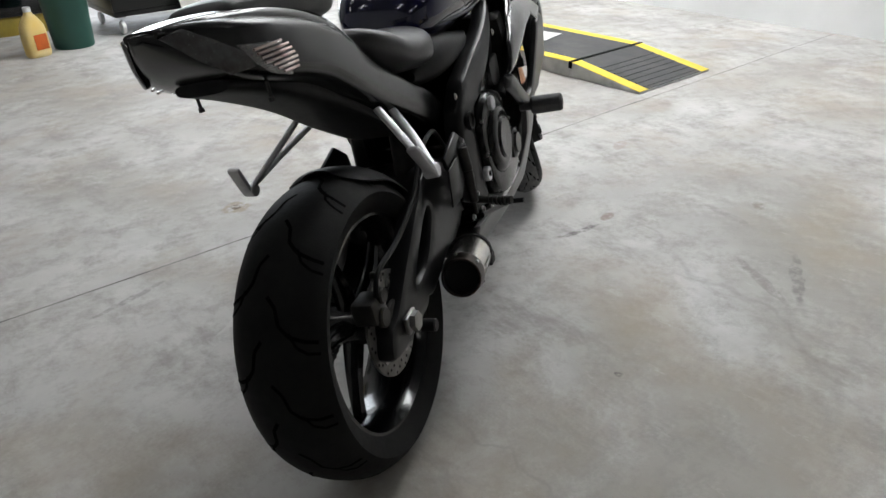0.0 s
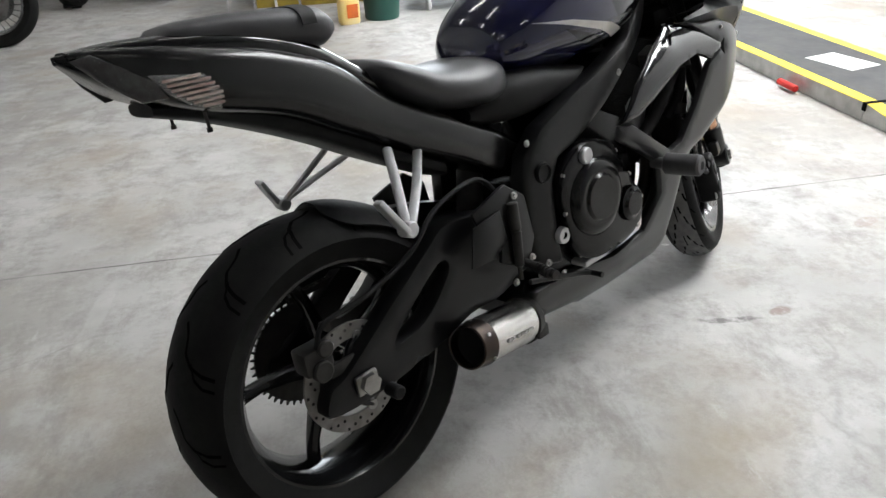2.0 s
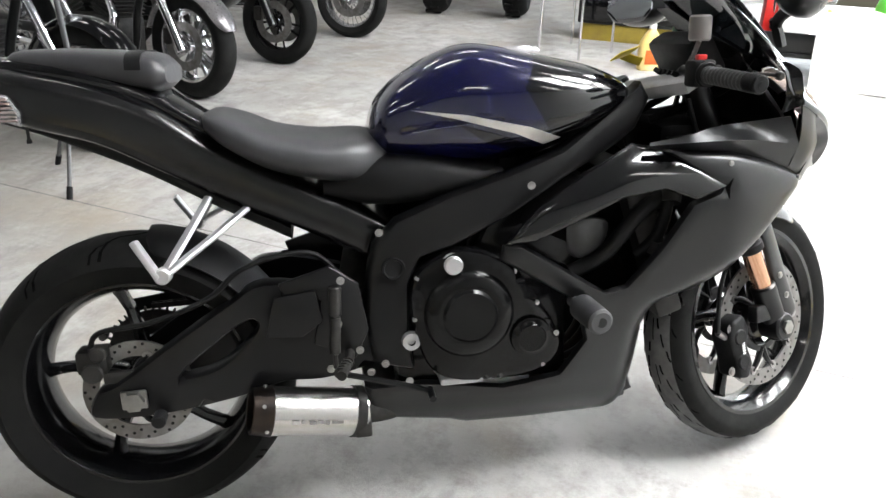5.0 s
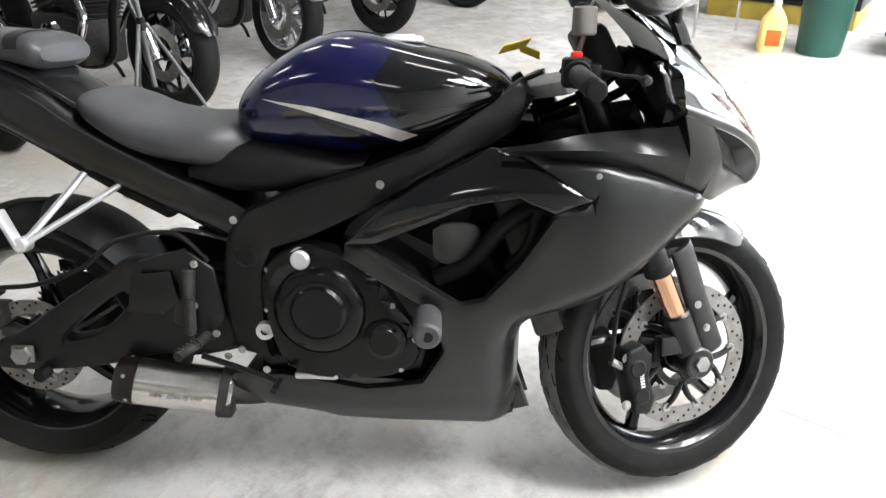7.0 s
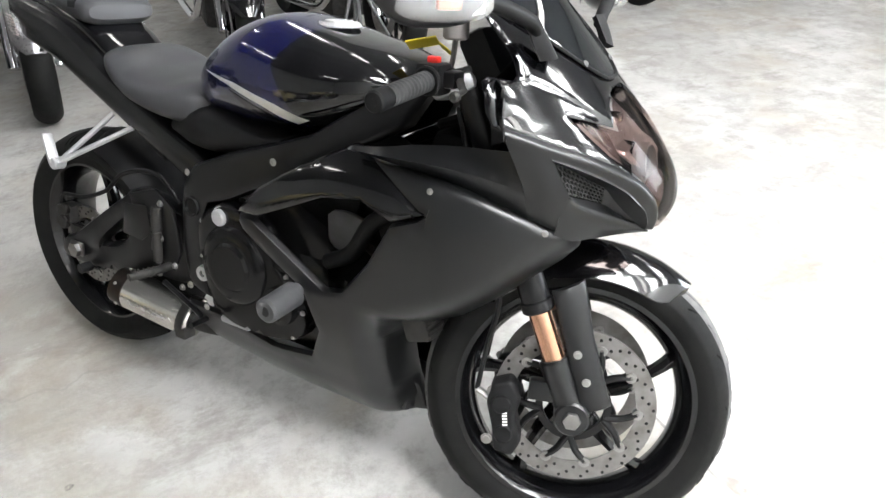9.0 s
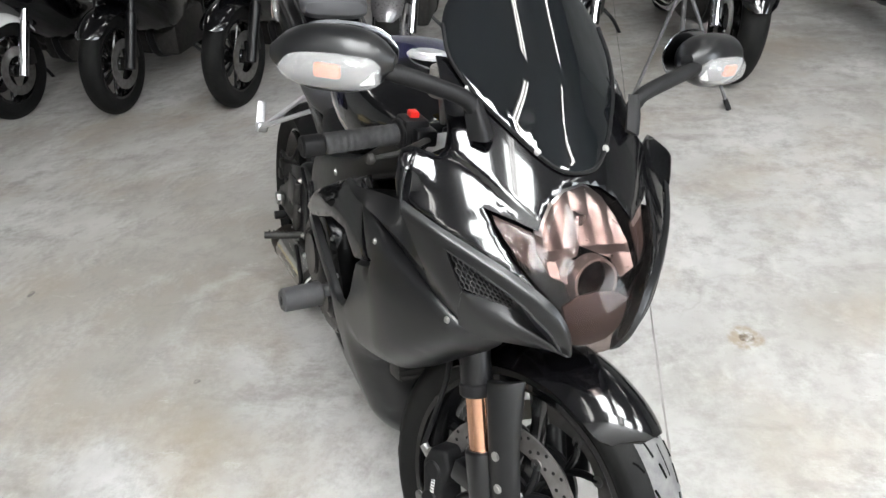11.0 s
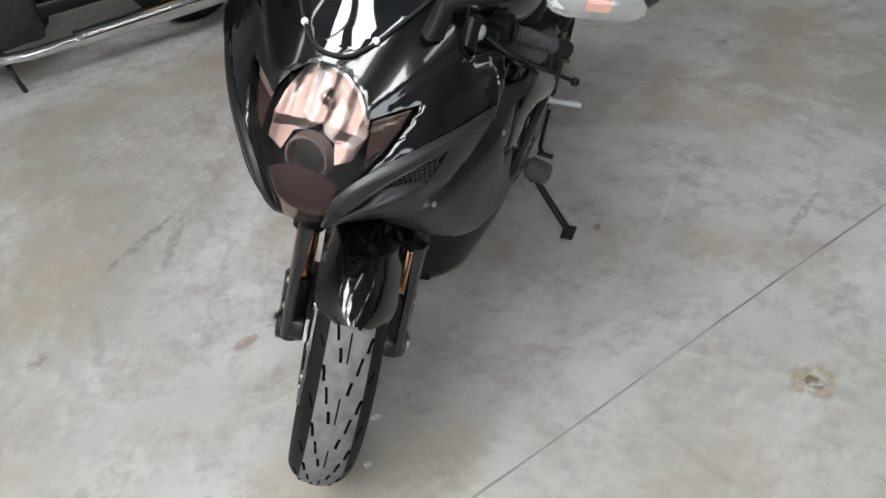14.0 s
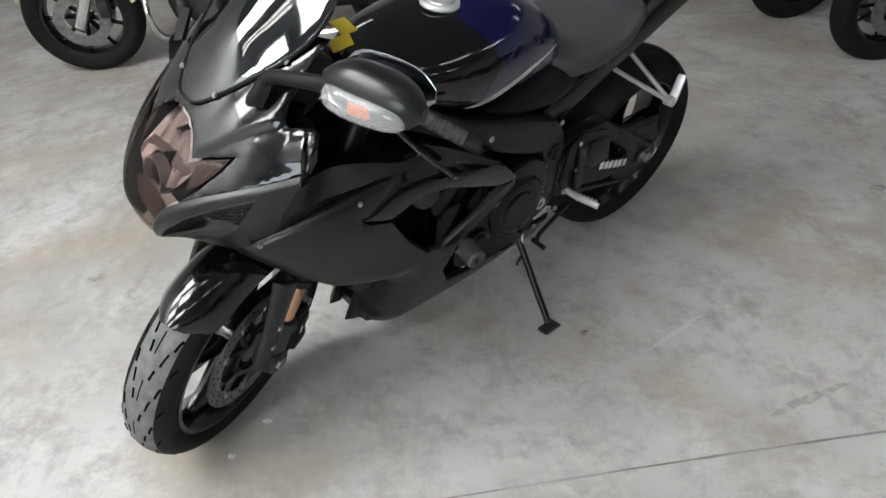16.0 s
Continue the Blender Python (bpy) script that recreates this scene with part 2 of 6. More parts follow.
SILVER = mat("silver_stripe", (0.62, 0.60, 0.56), 0.3, 0.5, (0.52, 0.5, 0.47), 30)
YELLOW = mat("yellow_paint", (0.72, 0.55, 0.03), 0.5, 0, (0.6, 0.45, 0.03), 10, 0.65)
ORANGE = mat("orange_bulb", (0.55, 0.11, 0.01), 0.3)
RED = mat("red_plastic", (0.6, 0.02, 0.015), 0.35)
LENS = glass("clear_lens", (0.7, 0.7, 0.7), 0.06, 0.32, (0.95, 0.95, 0.95))
SMOKE = glass("smoked_lens", (0.010, 0.009, 0.009), 0.02, 0.16, (0.78, 0.71, 0.69))
COPPERY = mat("smoked_lamp_plastic", (0.11, 0.085, 0.078), 0.42, 0.1, (0.09, 0.07, 0.064), 5, 0.48)
SCREEN = glass("dark_windscreen", (0.004, 0.005, 0.006), 0.03, 0.86, (0.45, 0.47, 0.5))
REFLECTOR = mat("headlamp_reflector", (0.78, 0.76, 0.75), 0.24, 0.85, (0.66, 0.64, 0.63), 30, 0.34)
TAILBLACK = mat("tail_black_paint", (0.0026, 0.0026, 0.003), 0.2, 0, (0.0036, 0.0036, 0.004), 6, 0.28, bump=0.02, bscale=900, spec=0.5)
# mirror glass, tinted dark to paint in the reflection of dark surroundings
GLASSY = mat("mirror_dark_reflection", (0.30, 0.31, 0.33), 0.03, 1.0, (0.27, 0.28, 0.30), 6, 0.04)
RIBBED = mat("ribbed_signal_lens", (0.52, 0.46, 0.44), 0.14, 0.5, (0.38, 0.27, 0.25), 40, 0.22, coat=0.6)
CONCRETE = concrete("worn_concrete")
WALLW = mat("white_painted_wall", (0.84, 0.84, 0.84), 0.6, 0, (0.78, 0.78, 0.775), 2.5, 0.8, bump=0.1, bscale=60)
WALLG = mat("grey_block_wall", (0.46, 0.46, 0.45), 0.8, 0, (0.38, 0.38, 0.37), 2.5, 0.9, bump=0.2, bscale=40)
ROOF = mat("grey_roof_deck", (0.20, 0.20, 0.205), 0.8, 0, (0.16, 0.16, 0.16), 2, 0.9)
JOINT = mat("joint_filler", (0.13, 0.125, 0.12), 0.9, 0, (0.3, 0.29, 0.28), 7)
STAIN = mat("tyre_scuff", (0.12, 0.115, 0.11), 0.6, 0, (0.2, 0.195, 0.185), 25)
MATBLACK = mat("ribbed_rubber_mat", (0.03, 0.031, 0.034), 0.6, 0, (0.05, 0.05, 0.052), 6, 0.75)
GALV = mat("galvanised_metal", (0.55, 0.55, 0.54), 0.45, 0.6, (0.42, 0.42, 0.41), 14, 0.6)

# ---- mesh helpers ----


def part(name, bm, material, parent, label="", smooth=42.0):
    for f in bm.faces:
        f.smooth = True
    for e in bm.edges:
        e.smooth = len(e.link_faces) == 2 and e.calc_face_angle(0) < radians(smooth)
    me = bpy.data.meshes.new(name)
    bm.to_mesh(me)
    bm.free()
    for m in material if isinstance(material, (list, tuple)) else [material]:
        me.materials.append(m)
    ob = new(name, me)
    ob.parent = parent
    if label:
        ob["label"] = label
    return ob


def sub(name, me, parent, m=None):
    """One more object on an existing mesh."""
    ob = new(name, me)
    ob.parent = parent
    if m is not None:
        ob.matrix_basis = m
    return ob


def thing(name, label, category, m=None, group="", kind=""):
    ob = new(name)
    if m is not None:
        ob.matrix_basis = m
    return tagged(ob, label, category, group, kind)


def join(*bms):
    out = bms[0]
    for b in bms[1:]:
        me = bpy.data.meshes.new("t")
        b.to_mesh(me)
        b.free()
        out.from_mesh(me)
        bpy.data.meshes.remove(me)
    return out


def moved(bm, m):
    bmesh.ops.transform(bm, matrix=m, verts=bm.verts)
    if m.determinant() < 0:
        bmesh.ops.reverse_faces(bm, faces=bm.faces)
    return bm


MIRROR = Matrix.Diagonal((1, -1, 1, 1))


def flipped(bm):
    return moved(bm.copy(), MIRROR)


def cube(x0, x1, y0, y1, z0, z1, bevel=0.0, seg=2):
    bm = bmesh.new()
    bmesh.ops.create_cube(bm, size=1)
    bmesh.ops.transform(bm, matrix=Matrix.Translation(((x0 + x1) / 2, (y0 + y1) / 2, (z0 + z1) / 2)) @ Matrix.Diagonal((abs(x1 - x0), abs(y1 - y0), abs(z1 - z0), 1)), verts=bm.verts)
    if bevel:
        bmesh.ops.bevel(bm, geom=bm.edges[:], offset=bevel, segments=seg, affect="EDGES", profile=0.5)
    return bm


def loft(rings, closed=True, caps=True, skip=()):
    bm = bmesh.new()
    vs = [[bm.verts.new(p) for p in r] for r in rings]
    n = len(rings[0])
    for a, b in zip(vs, vs[1:]):
        for i in range(n if closed else n - 1):
            bm.faces.new((a[i], a[(i + 1) % n], b[(i + 1) % n], b[i]))
    if caps and closed:
        bm.faces.new(vs[0][::-1])
        bm.faces.new(vs[-1])
    bmesh.ops.recalc_face_normals(bm, faces=bm.faces)
    return bm


def basis(d):
    d = Vector(d).normalized()
    s = Vector((0, 0, 1)) if abs(d.z) < 0.9 else Vector((0, 1, 0))
    a = d.cross(s).normalized()
    return a, d.cross(a).normalized()


def cyl(p0, p1, r0, r1=None, seg=16, bevel=0.0):
    p0, p1 = Vector(p0), Vector(p1)
    r1 = r0 if r1 is None else r1
    a, b = basis(p1 - p0)
    d = (p1 - p0).normalized()
    rings = []
    spec = [(p0, r0), (p1, r1)]
    if bevel:
        spec = [(p0, r0 - bevel), (p0 + d * bevel, r0), (p1 - d * bevel, r1), (p1, r1 - bevel)]
    for p, r in spec:
        rings.append([p + a * (r * math.cos(2 * math.pi * i / seg)) + b * (r * math.sin(2 * math.pi * i / seg)) for i in range(seg)])
    return loft(rings)


def smoothed(pts, n=6):
    """A Catmull-Rom curve through the points."""
    p = [Vector(q) for q in pts]
    p = [2 * p[0] - p[1], *p, 2 * p[-1] - p[-2]]
    out = []
    for i in range(1, len(p) - 2):
        for k in range(n):
            t = k / n
            out.append(0.5 * (2 * p[i] + (p[i + 1] - p[i - 1]) * t + (2 * p[i - 1] - 5 * p[i] + 4 * p[i + 1] - p[i + 2]) * t * t + (3 * p[i] - p[i - 1] - 3 * p[i + 1] + p[i + 2]) * t**3))
    out.append(p[-2])
    return out


def tube(pts, r, seg=10, n=6, flat=1.0, ends=None):
    path = smoothed(pts, n) if n > 1 else [Vector(q) for q in pts]
    rings = []
    a = basis(path[1] - path[0])[0]
    for i, p in enumerate(path):
        d = (path[min(i + 1, len(path) - 1)] - path[max(i - 1, 0)]).normalized()
        a = (a - d * a.dot(d)).normalized()
        b = d.cross(a)
        rr = r if ends is None else r + (ends - r) * i / (len(path) - 1)
        rings.append([p + a * (rr * math.cos(2 * math.pi * k / seg)) + b * (rr * flat * math.sin(2 * math.pi * k / seg)) for k in range(seg)])
    return loft(rings)


def lathe(profile, seg=48, centre=(0, 0, 0), closed=False):
    """Profile of (radius, y) turned about the y axis."""
    bm = bmesh.new()
    c = Vector(centre)
    rings = []
    for i in range(seg):
        a = 2 * math.pi * i / seg
        rings.append([bm.verts.new(c + Vector((r * math.cos(a), y, r * math.sin(a)))) for r, y in profile])
    n = len(profile)
    for i in range(seg):
        a, b = rings[i], rings[(i + 1) % seg]
        for k in range(n if closed else n - 1):
            bm.faces.new((a[k], a[(k + 1) % n], b[(k + 1) % n], b[k]))
    bmesh.ops.recalc_face_normals(bm, faces=bm.faces)
    return bm


def plate(outline, y0, y1, bevel=0.003, seg=2):
    """An outline of (x, z) made solid from y0 to y1."""
    bm = bmesh.new()
    f = bm.faces.new([bm.verts.new((x, y0, z)) for x, z in outline])
    ext = bmesh.ops.extrude_face_region(bm, geom=[f])
    bmesh.ops.translate(bm, vec=(0, y1 - y0, 0), verts=[v for v in ext["geom"] if isinstance(v, bmesh.types.BMVert)])
    bmesh.ops.recalc_face_normals(bm, faces=bm.faces)
    if bevel:
        bmesh.ops.bevel(bm, geom=bm.edges[:], offset=bevel, segments=seg, affect="EDGES", profile=0.5)
    return bm


def inside(p, poly):
    hit = False
    for (ax, ay), (bx, by) in zip(poly, poly[1:] + poly[:1]):
        if (ay > p[1]) != (by > p[1]) and p[0] < (bx - ax) * (p[1] - ay) / (by - ay) + ax:
            hit = not hit
    return hit


def gap(p, poly):
    best = 9.0
    for (ax, ay), (bx, by) in zip(poly, poly[1:] + poly[:1]):
        dx, dy = bx - ax, by - ay
        t = max(0, min(1, ((p[0] - ax) * dx + (p[1] - ay) * dy) / (dx * dx + dy * dy + 1e-12)))
        best = min(best, math.hypot(p[0] - ax - t * dx, p[1] - ay - t * dy))
    return best


def rounded(poly, n=4, curve=True):
    """A closed outline, drawn through its points as a smooth curve or straight."""
    if curve:
        q = [Vector((x, z, 0)) for x, z in poly]
        q = [q[-1], *q, q[0], q[1]]
        out = []
        for i in range(1, len(q) - 2):
            for k in range(n):
                t = k / n
                v = 0.5 * (2 * q[i] + (q[i + 1] - q[i - 1]) * t + (2 * q[i - 1] - 5 * q[i] + 4 * q[i + 1] - q[i + 2]) * t * t + (3 * q[i] - q[i - 1] - 3 * q[i + 1] + q[i + 2]) * t**3)
                out.append((v.x, v.y))
        return out
    out = []
    for (ax, ay), (bx, by) in zip(poly, poly[1:] + poly[:1]):
        m = max(1, int(math.hypot(bx - ax, by - ay) / 0.014))
        out += [(ax + (bx - ax) * k / m, ay + (by - ay) * k / m) for k in range(m)]
    return out


def shell(outline, height, place, thick=0.004, step=0.014, holes=(), roll=0.008, curve=False):
    """A curved sheet: an outline in (p, q), bowed by height(p, q), laid into space by place(p, q, h). Its rim rolls inwards."""
    from mathutils.geometry import delaunay_2d_cdt

    loops = [rounded(outline, 4, curve)] + [rounded(h, 4, curve) for h in holes]
    pts, edges, faces = [], [], []
    for loop in loops:
        k = len(pts)
        pts += [Vector(p) for p in loop]
        faces.append(list(range(k, k + len(loop))))
        edges += [(k + i, k + (i + 1) % len(loop)) for i in range(len(loop))]
    xs, zs = [p[0] for p in loops[0]], [p[1] for p in loops[0]]
    nx, nz = int((max(xs) - min(xs)) / step) + 1, int((max(zs) - min(zs)) / step) + 1
    for i in range(nx + 1):
        for j in range(nz + 1):
            p = (min(xs) + (i + 0.5 * (j % 2)) * step, min(zs) + j * step)
            if inside(p, loops[0]) and not any(inside(p, h) for h in loops[1:]) and min(gap(p, l) for l in loops) > max(0.45 * step, 1.5 * roll):
                pts.append(Vector(p))
    if roll:
        for l in loops:
            for i, p in enumerate(l):
                a, b = l[i - 1], l[(i + 1) % len(l)]
                tx, tz = b[0] - a[0], b[1] - a[1]
                k = math.hypot(tx, tz) or 1
                for off in (0.4 * roll, 1.05 * roll):
                    for sg in (-1, 1):
                        q = (p[0] - sg * tz / k * off, p[1] + sg * tx / k * off)
                        if inside(q, loops[0]) and not any(inside(q, h) for h in loops[1:]) and min(gap(q, m) for m in loops) > 0.85 * off:
                            pts.append(Vector(q))
    vo, _, fo, *_ = delaunay_2d_cdt(pts, edges, [], 0, 1e-6)
    bm = bmesh.new()
    top, low = [], []
    for v in vo:
        d = min(gap(v, l) for l in loops)
        s = max(0.0, 1 - d / roll) if roll else 0
        h = height(v[0], v[1]) - roll * (1 - math.sqrt(max(0, 1 - s * s)))
        top.append(bm.verts.new(place(v[0], v[1], h)))
        low.append(bm.verts.new(place(v[0], v[1], height(v[0], v[1]) - thick - roll)))
    for f in fo:
        c = (sum(vo[i][0] for i in f) / len(f), sum(vo[i][1] for i in f) / len(f))
        if not inside(c, loops[0]) or any(inside(c, h) for h in loops[1:]):
            continue
        bm.faces.new([top[i] for i in f])
        bm.faces.new([low[i] for i in reversed(f)])
    rim = [e for e in bm.edges if len(e.link_faces) == 1]
    index = {v: i for i, v in enumerate(top)}
    for e in rim:
        a, b = e.verts
        if a in index and b in index:
            try:
                bm.faces.new((a, b, low[index[b]], low[index[a]]))
            except ValueError:
                pass
    for v in [v for v in bm.verts if not v.link_faces]:
        bm.verts.remove(v)
    bmesh.ops.recalc_face_normals(bm, faces=bm.faces)
    return bm


def right(p, q, h):
    return (p, -h, q)


def left(p, q, h):
    return (p, h, q)


def front(p, q, h):
    return (h, p, q)


def lerp(table, x):
    """Straight lines through rows of (x, value, ...)."""
    if x <= table[0][0]:
        return table[0][1:]
    for a, b in zip(table, table[1:]):
        if x <= b[0]:
            t = (x - a[0]) / (b[0] - a[0])
            return tuple(u + (v - u) * t for u, v in zip(a[1:], b[1:]))
    return table[-1][1:]


def ease(table, x):
    """A smooth curve through rows of (x, value, ...)."""
    if x <= table[0][0] or x >= table[-1][0]:
        return lerp(table, x)
    for i in range(len(table) - 1):
        a, b = table[i], table[i + 1]
        if x <= b[0]:
            p, q = table[max(0, i - 1)], table[min(len(table) - 1, i + 2)]
            t = (x - a[0]) / (b[0] - a[0])
            out = []
            for k in range(1, len(a)):
                ma = (b[k] - p[k]) / (b[0] - p[0]) * (b[0] - a[0]) if b[0] > p[0] else 0
                mb = (q[k] - a[k]) / (q[0] - a[0]) * (b[0] - a[0]) if q[0] > a[0] else 0
                out.append((2 * t**3 - 3 * t * t + 1) * a[k] + (t**3 - 2 * t * t + t) * ma + (3 * t * t - 2 * t**3) * b[k] + (t**3 - t * t) * mb)
            return tuple(out)


def hull(table, n=28, around=28, power=2.4, shear=None):
    """A closed body along x from rows of (x, top, bottom, half width), with rounded sections."""
    x0, x1 = table[0][0], table[-1][0]
    rings = []
    for i in range(n + 1):
        x = x0 + (x1 - x0) * i / n
        top, bot, half = ease(table, x)
        zc, hz = (top + bot) / 2, max(0.002, (top - bot) / 2)
        ring = []
        for k in range(around):
            a = 2 * math.pi * k / around
            c, s = math.cos(a), math.sin(a)
            z = zc + hz * math.copysign(abs(s) ** (2 / power), s)
            y = half * math.copysign(abs(c) ** (2 / power), c)
            ring.append((x + (shear(y, z) if shear else 0), y, z))
        rings.append(ring)
    return loft(rings)


def evenly(pts, n):
    """A smooth curve through the points, as n + 1 evenly spaced ones."""
    path = smoothed(pts, 10)
    run = [0.0]
    for p, q in zip(path, path[1:]):
        run.append(run[-1] + (q - p).length)
    out, k = [], 0
    for i in range(n + 1):
        want = run[-1] * i / n
        while k < len(run) - 2 and run[k + 1] < want:
            k += 1
        span = run[k + 1] - run[k] or 1
        out.append(path[k].lerp(path[k + 1], min(1.0, (want - run[k]) / span)))
    return out


def skin(curves, n=28, m=5, thick=0.003, soft=True):
    """A moulded sheet stretched over curves that run side by side; soft rounds it across them."""
    rows = [evenly(c, n) for c in curves]
    grid = []
    for i in range(n + 1):
        line = [r[i] for r in rows]
        if soft and len(line) > 2:
            grid.append(smoothed(line, m))
        else:
            grid.append([a.lerp(b, k / m) for a, b in zip(line, line[1:]) for k in range(m)] + [line[-1]])
    bm = loft(grid, closed=False, caps=False)
    if thick:
        bmesh.ops.solidify(bm, geom=bm.faces[:], thickness=thick)
    return bm


def bolt(p, d, r=0.006, h=0.004, seg=6):
    p, d = Vector(p), Vector(d).normalized()
    return join(cyl(p, p + d * h, r, r * 0.9, seg=seg), cyl(p, p + d * h * 0.4, r * 1.35, seg=12))

# ---- the room ----
ROOM = Matrix.Translation((0, 0, -0.013)) @ Matrix.Rotation(radians(-30.46), 4, "Z")


def setting(name, bm, material, label, category="", m=ROOM):
    ob = part(name, bm, material, None)
    ob.matrix_basis = m
    return tagged(ob, label, category or name.split("_")[0], kind="structure")


U0, U1, V0, V1, TOP = -5.5, 4.62, -6.2, 8.2, 4.2
setting("floor", cube(U0 - 0.2, U1 + 3, V0 - 0.2, V1 + 0.2, -0.2, 0), CONCRETE, "worn stained grey concrete slab floor")
rnd = random.Random(4)
joint = bmesh.new()
near, far = [], []
for i in range(220):
    u = U0 + 0.05 * i
    far.append((u, 1.0635 + 0.002 * math.sin(i * 0.21) + rnd.uniform(-0.0012, 0.0012) + 0.0028, 0.0008))
    near.append((u, 1.0635 + 0.002 * math.sin(i * 0.21) + rnd.uniform(-0.0012, 0.0012) - 0.0028, 0.0008))
low_near, low_far = [(u, v, -0.01) for u, v, z in near], [(u, v, -0.01) for u, v, z in far]
setting("floor_joint", loft([[near[i], far[i], low_far[i], low_near[i]] for i in range(220)]), JOINT, "dark saw-cut joint in the concrete", "joint")
setting("ceiling", cube(U0 - 0.2, U1 + 0.2, V0 - 0.2, V1 + 0.2, TOP, TOP + 0.15), ROOF, "grey painted roof deck", "ceiling")
setting("wall_west", cube(U0 - 0.2, U0, V0 - 0.2, V1 + 0.2, 0, TOP), WALLG, "grey painted block wall", "wall")
# the north wall has an unseen wide door opening, added for a bluish fill lamp
DU0, DU1, DTOP = 1.3, 4.4, 3.2
setting("wall_south", cube(U0, U1, V0 - 0.2, V0, 0, TOP), WALLG, "grey painted block wall", "wall")
setting("wall_north", join(cube(U0, DU0, V1, V1 + 0.2, 0, TOP), cube(DU1, U1, V1, V1 + 0.2, 0, TOP), cube(DU0, DU1, V1, V1 + 0.2, DTOP, TOP)), WALLG, "grey block wall with an added wide opening for the fill lamp", "wall")
setting("wall_east", cube(U1, U1 + 0.2, V0, V1, 0, TOP), WALLW, "white painted wall", "wall")

# added area lamp in the opening, no known source, brightens that side
lamp = bpy.data.lights.new("north_fill", "AREA")
lamp.shape, lamp.size, lamp.size_y, lamp.energy, lamp.color = "RECTANGLE", DU1 - DU0 - 0.1, DTOP - 0.1, NORTH_FILL_POWER, (0.88, 0.94, 1.0)
lob = new("north_fill", lamp)
lob.matrix_basis = ROOM @ look(((DU0 + DU1) / 2, V1 + 0.1, DTOP / 2), ((DU0 + DU1) / 2, 0, 0.6))

TUBE = glow("fluorescent_tube", (1.0, 0.985, 0.96), TUBE_POWER)
HOUSING = mat("white_enamel", (0.7, 0.7, 0.68), 0.4)


def strip_light(m):
    ob = thing("strip_light", "white fluorescent strip light with two tubes", "lamp", m, "ceiling strip lights")
    part("housing", cube(-0.62, 0.62, -0.09, 0.09, 0.0, 0.06, 0.01), HOUSING, ob)
    for y in (-0.045, 0.045):
        part("tube", cyl((-0.6, y, -0.022), (0.6, y, -0.022), 0.019, seg=10), TUBE, ob, "glowing fluorescent tube")
    return ob


first = strip_light(ROOM @ pose(-1.6, -3.2, 4.14))
for u in (-3.8, -1.6, 0.6, 2.2, 3.8):
    for v in (-3.2, -0.6, 2.0, 4.6):
        if (u, v) not in ((-1.6, -3.2), (-1.6, -0.6), (0.6, -0.6), (2.2, -0.6), (0.6, -3.2), (3.8, -3.2)):
            copy_thing(first, ROOM @ pose(u, v, 4.14))

PANELG = glow("light_panel", (0.97, 0.99, 1.0), PANEL_POWER)


def panel_light(m):
    ob = thing("panel_light", "bright square ceiling light panel in a white frame", "lamp", m, "ceiling light panels")
    part("frame", join(cube(-0.64, 0.64, -0.46, -0.43, -0.02, 0.03), cube(-0.64, 0.64, 0.43, 0.46, -0.02, 0.03), cube(-0.64, -0.61, -0.43, 0.43, -0.02, 0.03), cube(0.61, 0.64, -0.43, 0.43, -0.02, 0.03)), HOUSING, ob)
    part("diffuser", cube(-0.61, 0.61, -0.43, 0.43, 0.0, 0.03), PANELG, ob, "glowing white diffuser")
    return ob


panel = panel_light(ROOM @ pose(2.75, 0.9, 4.17))
# the panels near u = 4 are unseen, added to brighten the east side
for u, v in ((2.55, 2.2), (4.0, 1.2), (4.0, 2.8), (2.35, 4.4), (3.9, 4.6)):
    copy_thing(panel, ROOM @ pose(u, v, 4.17))

# ---- the motorcycle ----
LEAN = Matrix.Translation((0, -0.076, 0)) @ pose(0, 0, 0, 0, 0, 2.55) @ pose(0, 0, 0, -11.8)
bike = thing("motorcycle", "black and deep blue sport motorcycle leaning on its side stand", "motorcycle", LEAN)
REAR, HUB = Vector((0, 0, 0.300)), Vector((1.40, 0, 0.295))
RAKE = radians(24)
KX, UX = Vector((-math.sin(RAKE), 0, math.cos(RAKE))), Vector((math.cos(RAKE), 0, math.sin(RAKE)))
PIVOT = HUB - 0.033 * UX
STEER = Matrix.Translation(PIVOT) @ Matrix.Rotation(radians(23.5), 4, KX) @ Matrix.Translation(-PIVOT)


def tyre_point(c, prof, a, s):
    """A point on a tyre's tread: angle a, and s from -1 to 1 across it."""
    r, y = ease(prof, s)
    return c + Vector((r * math.cos(a), y, r * math.sin(a)))


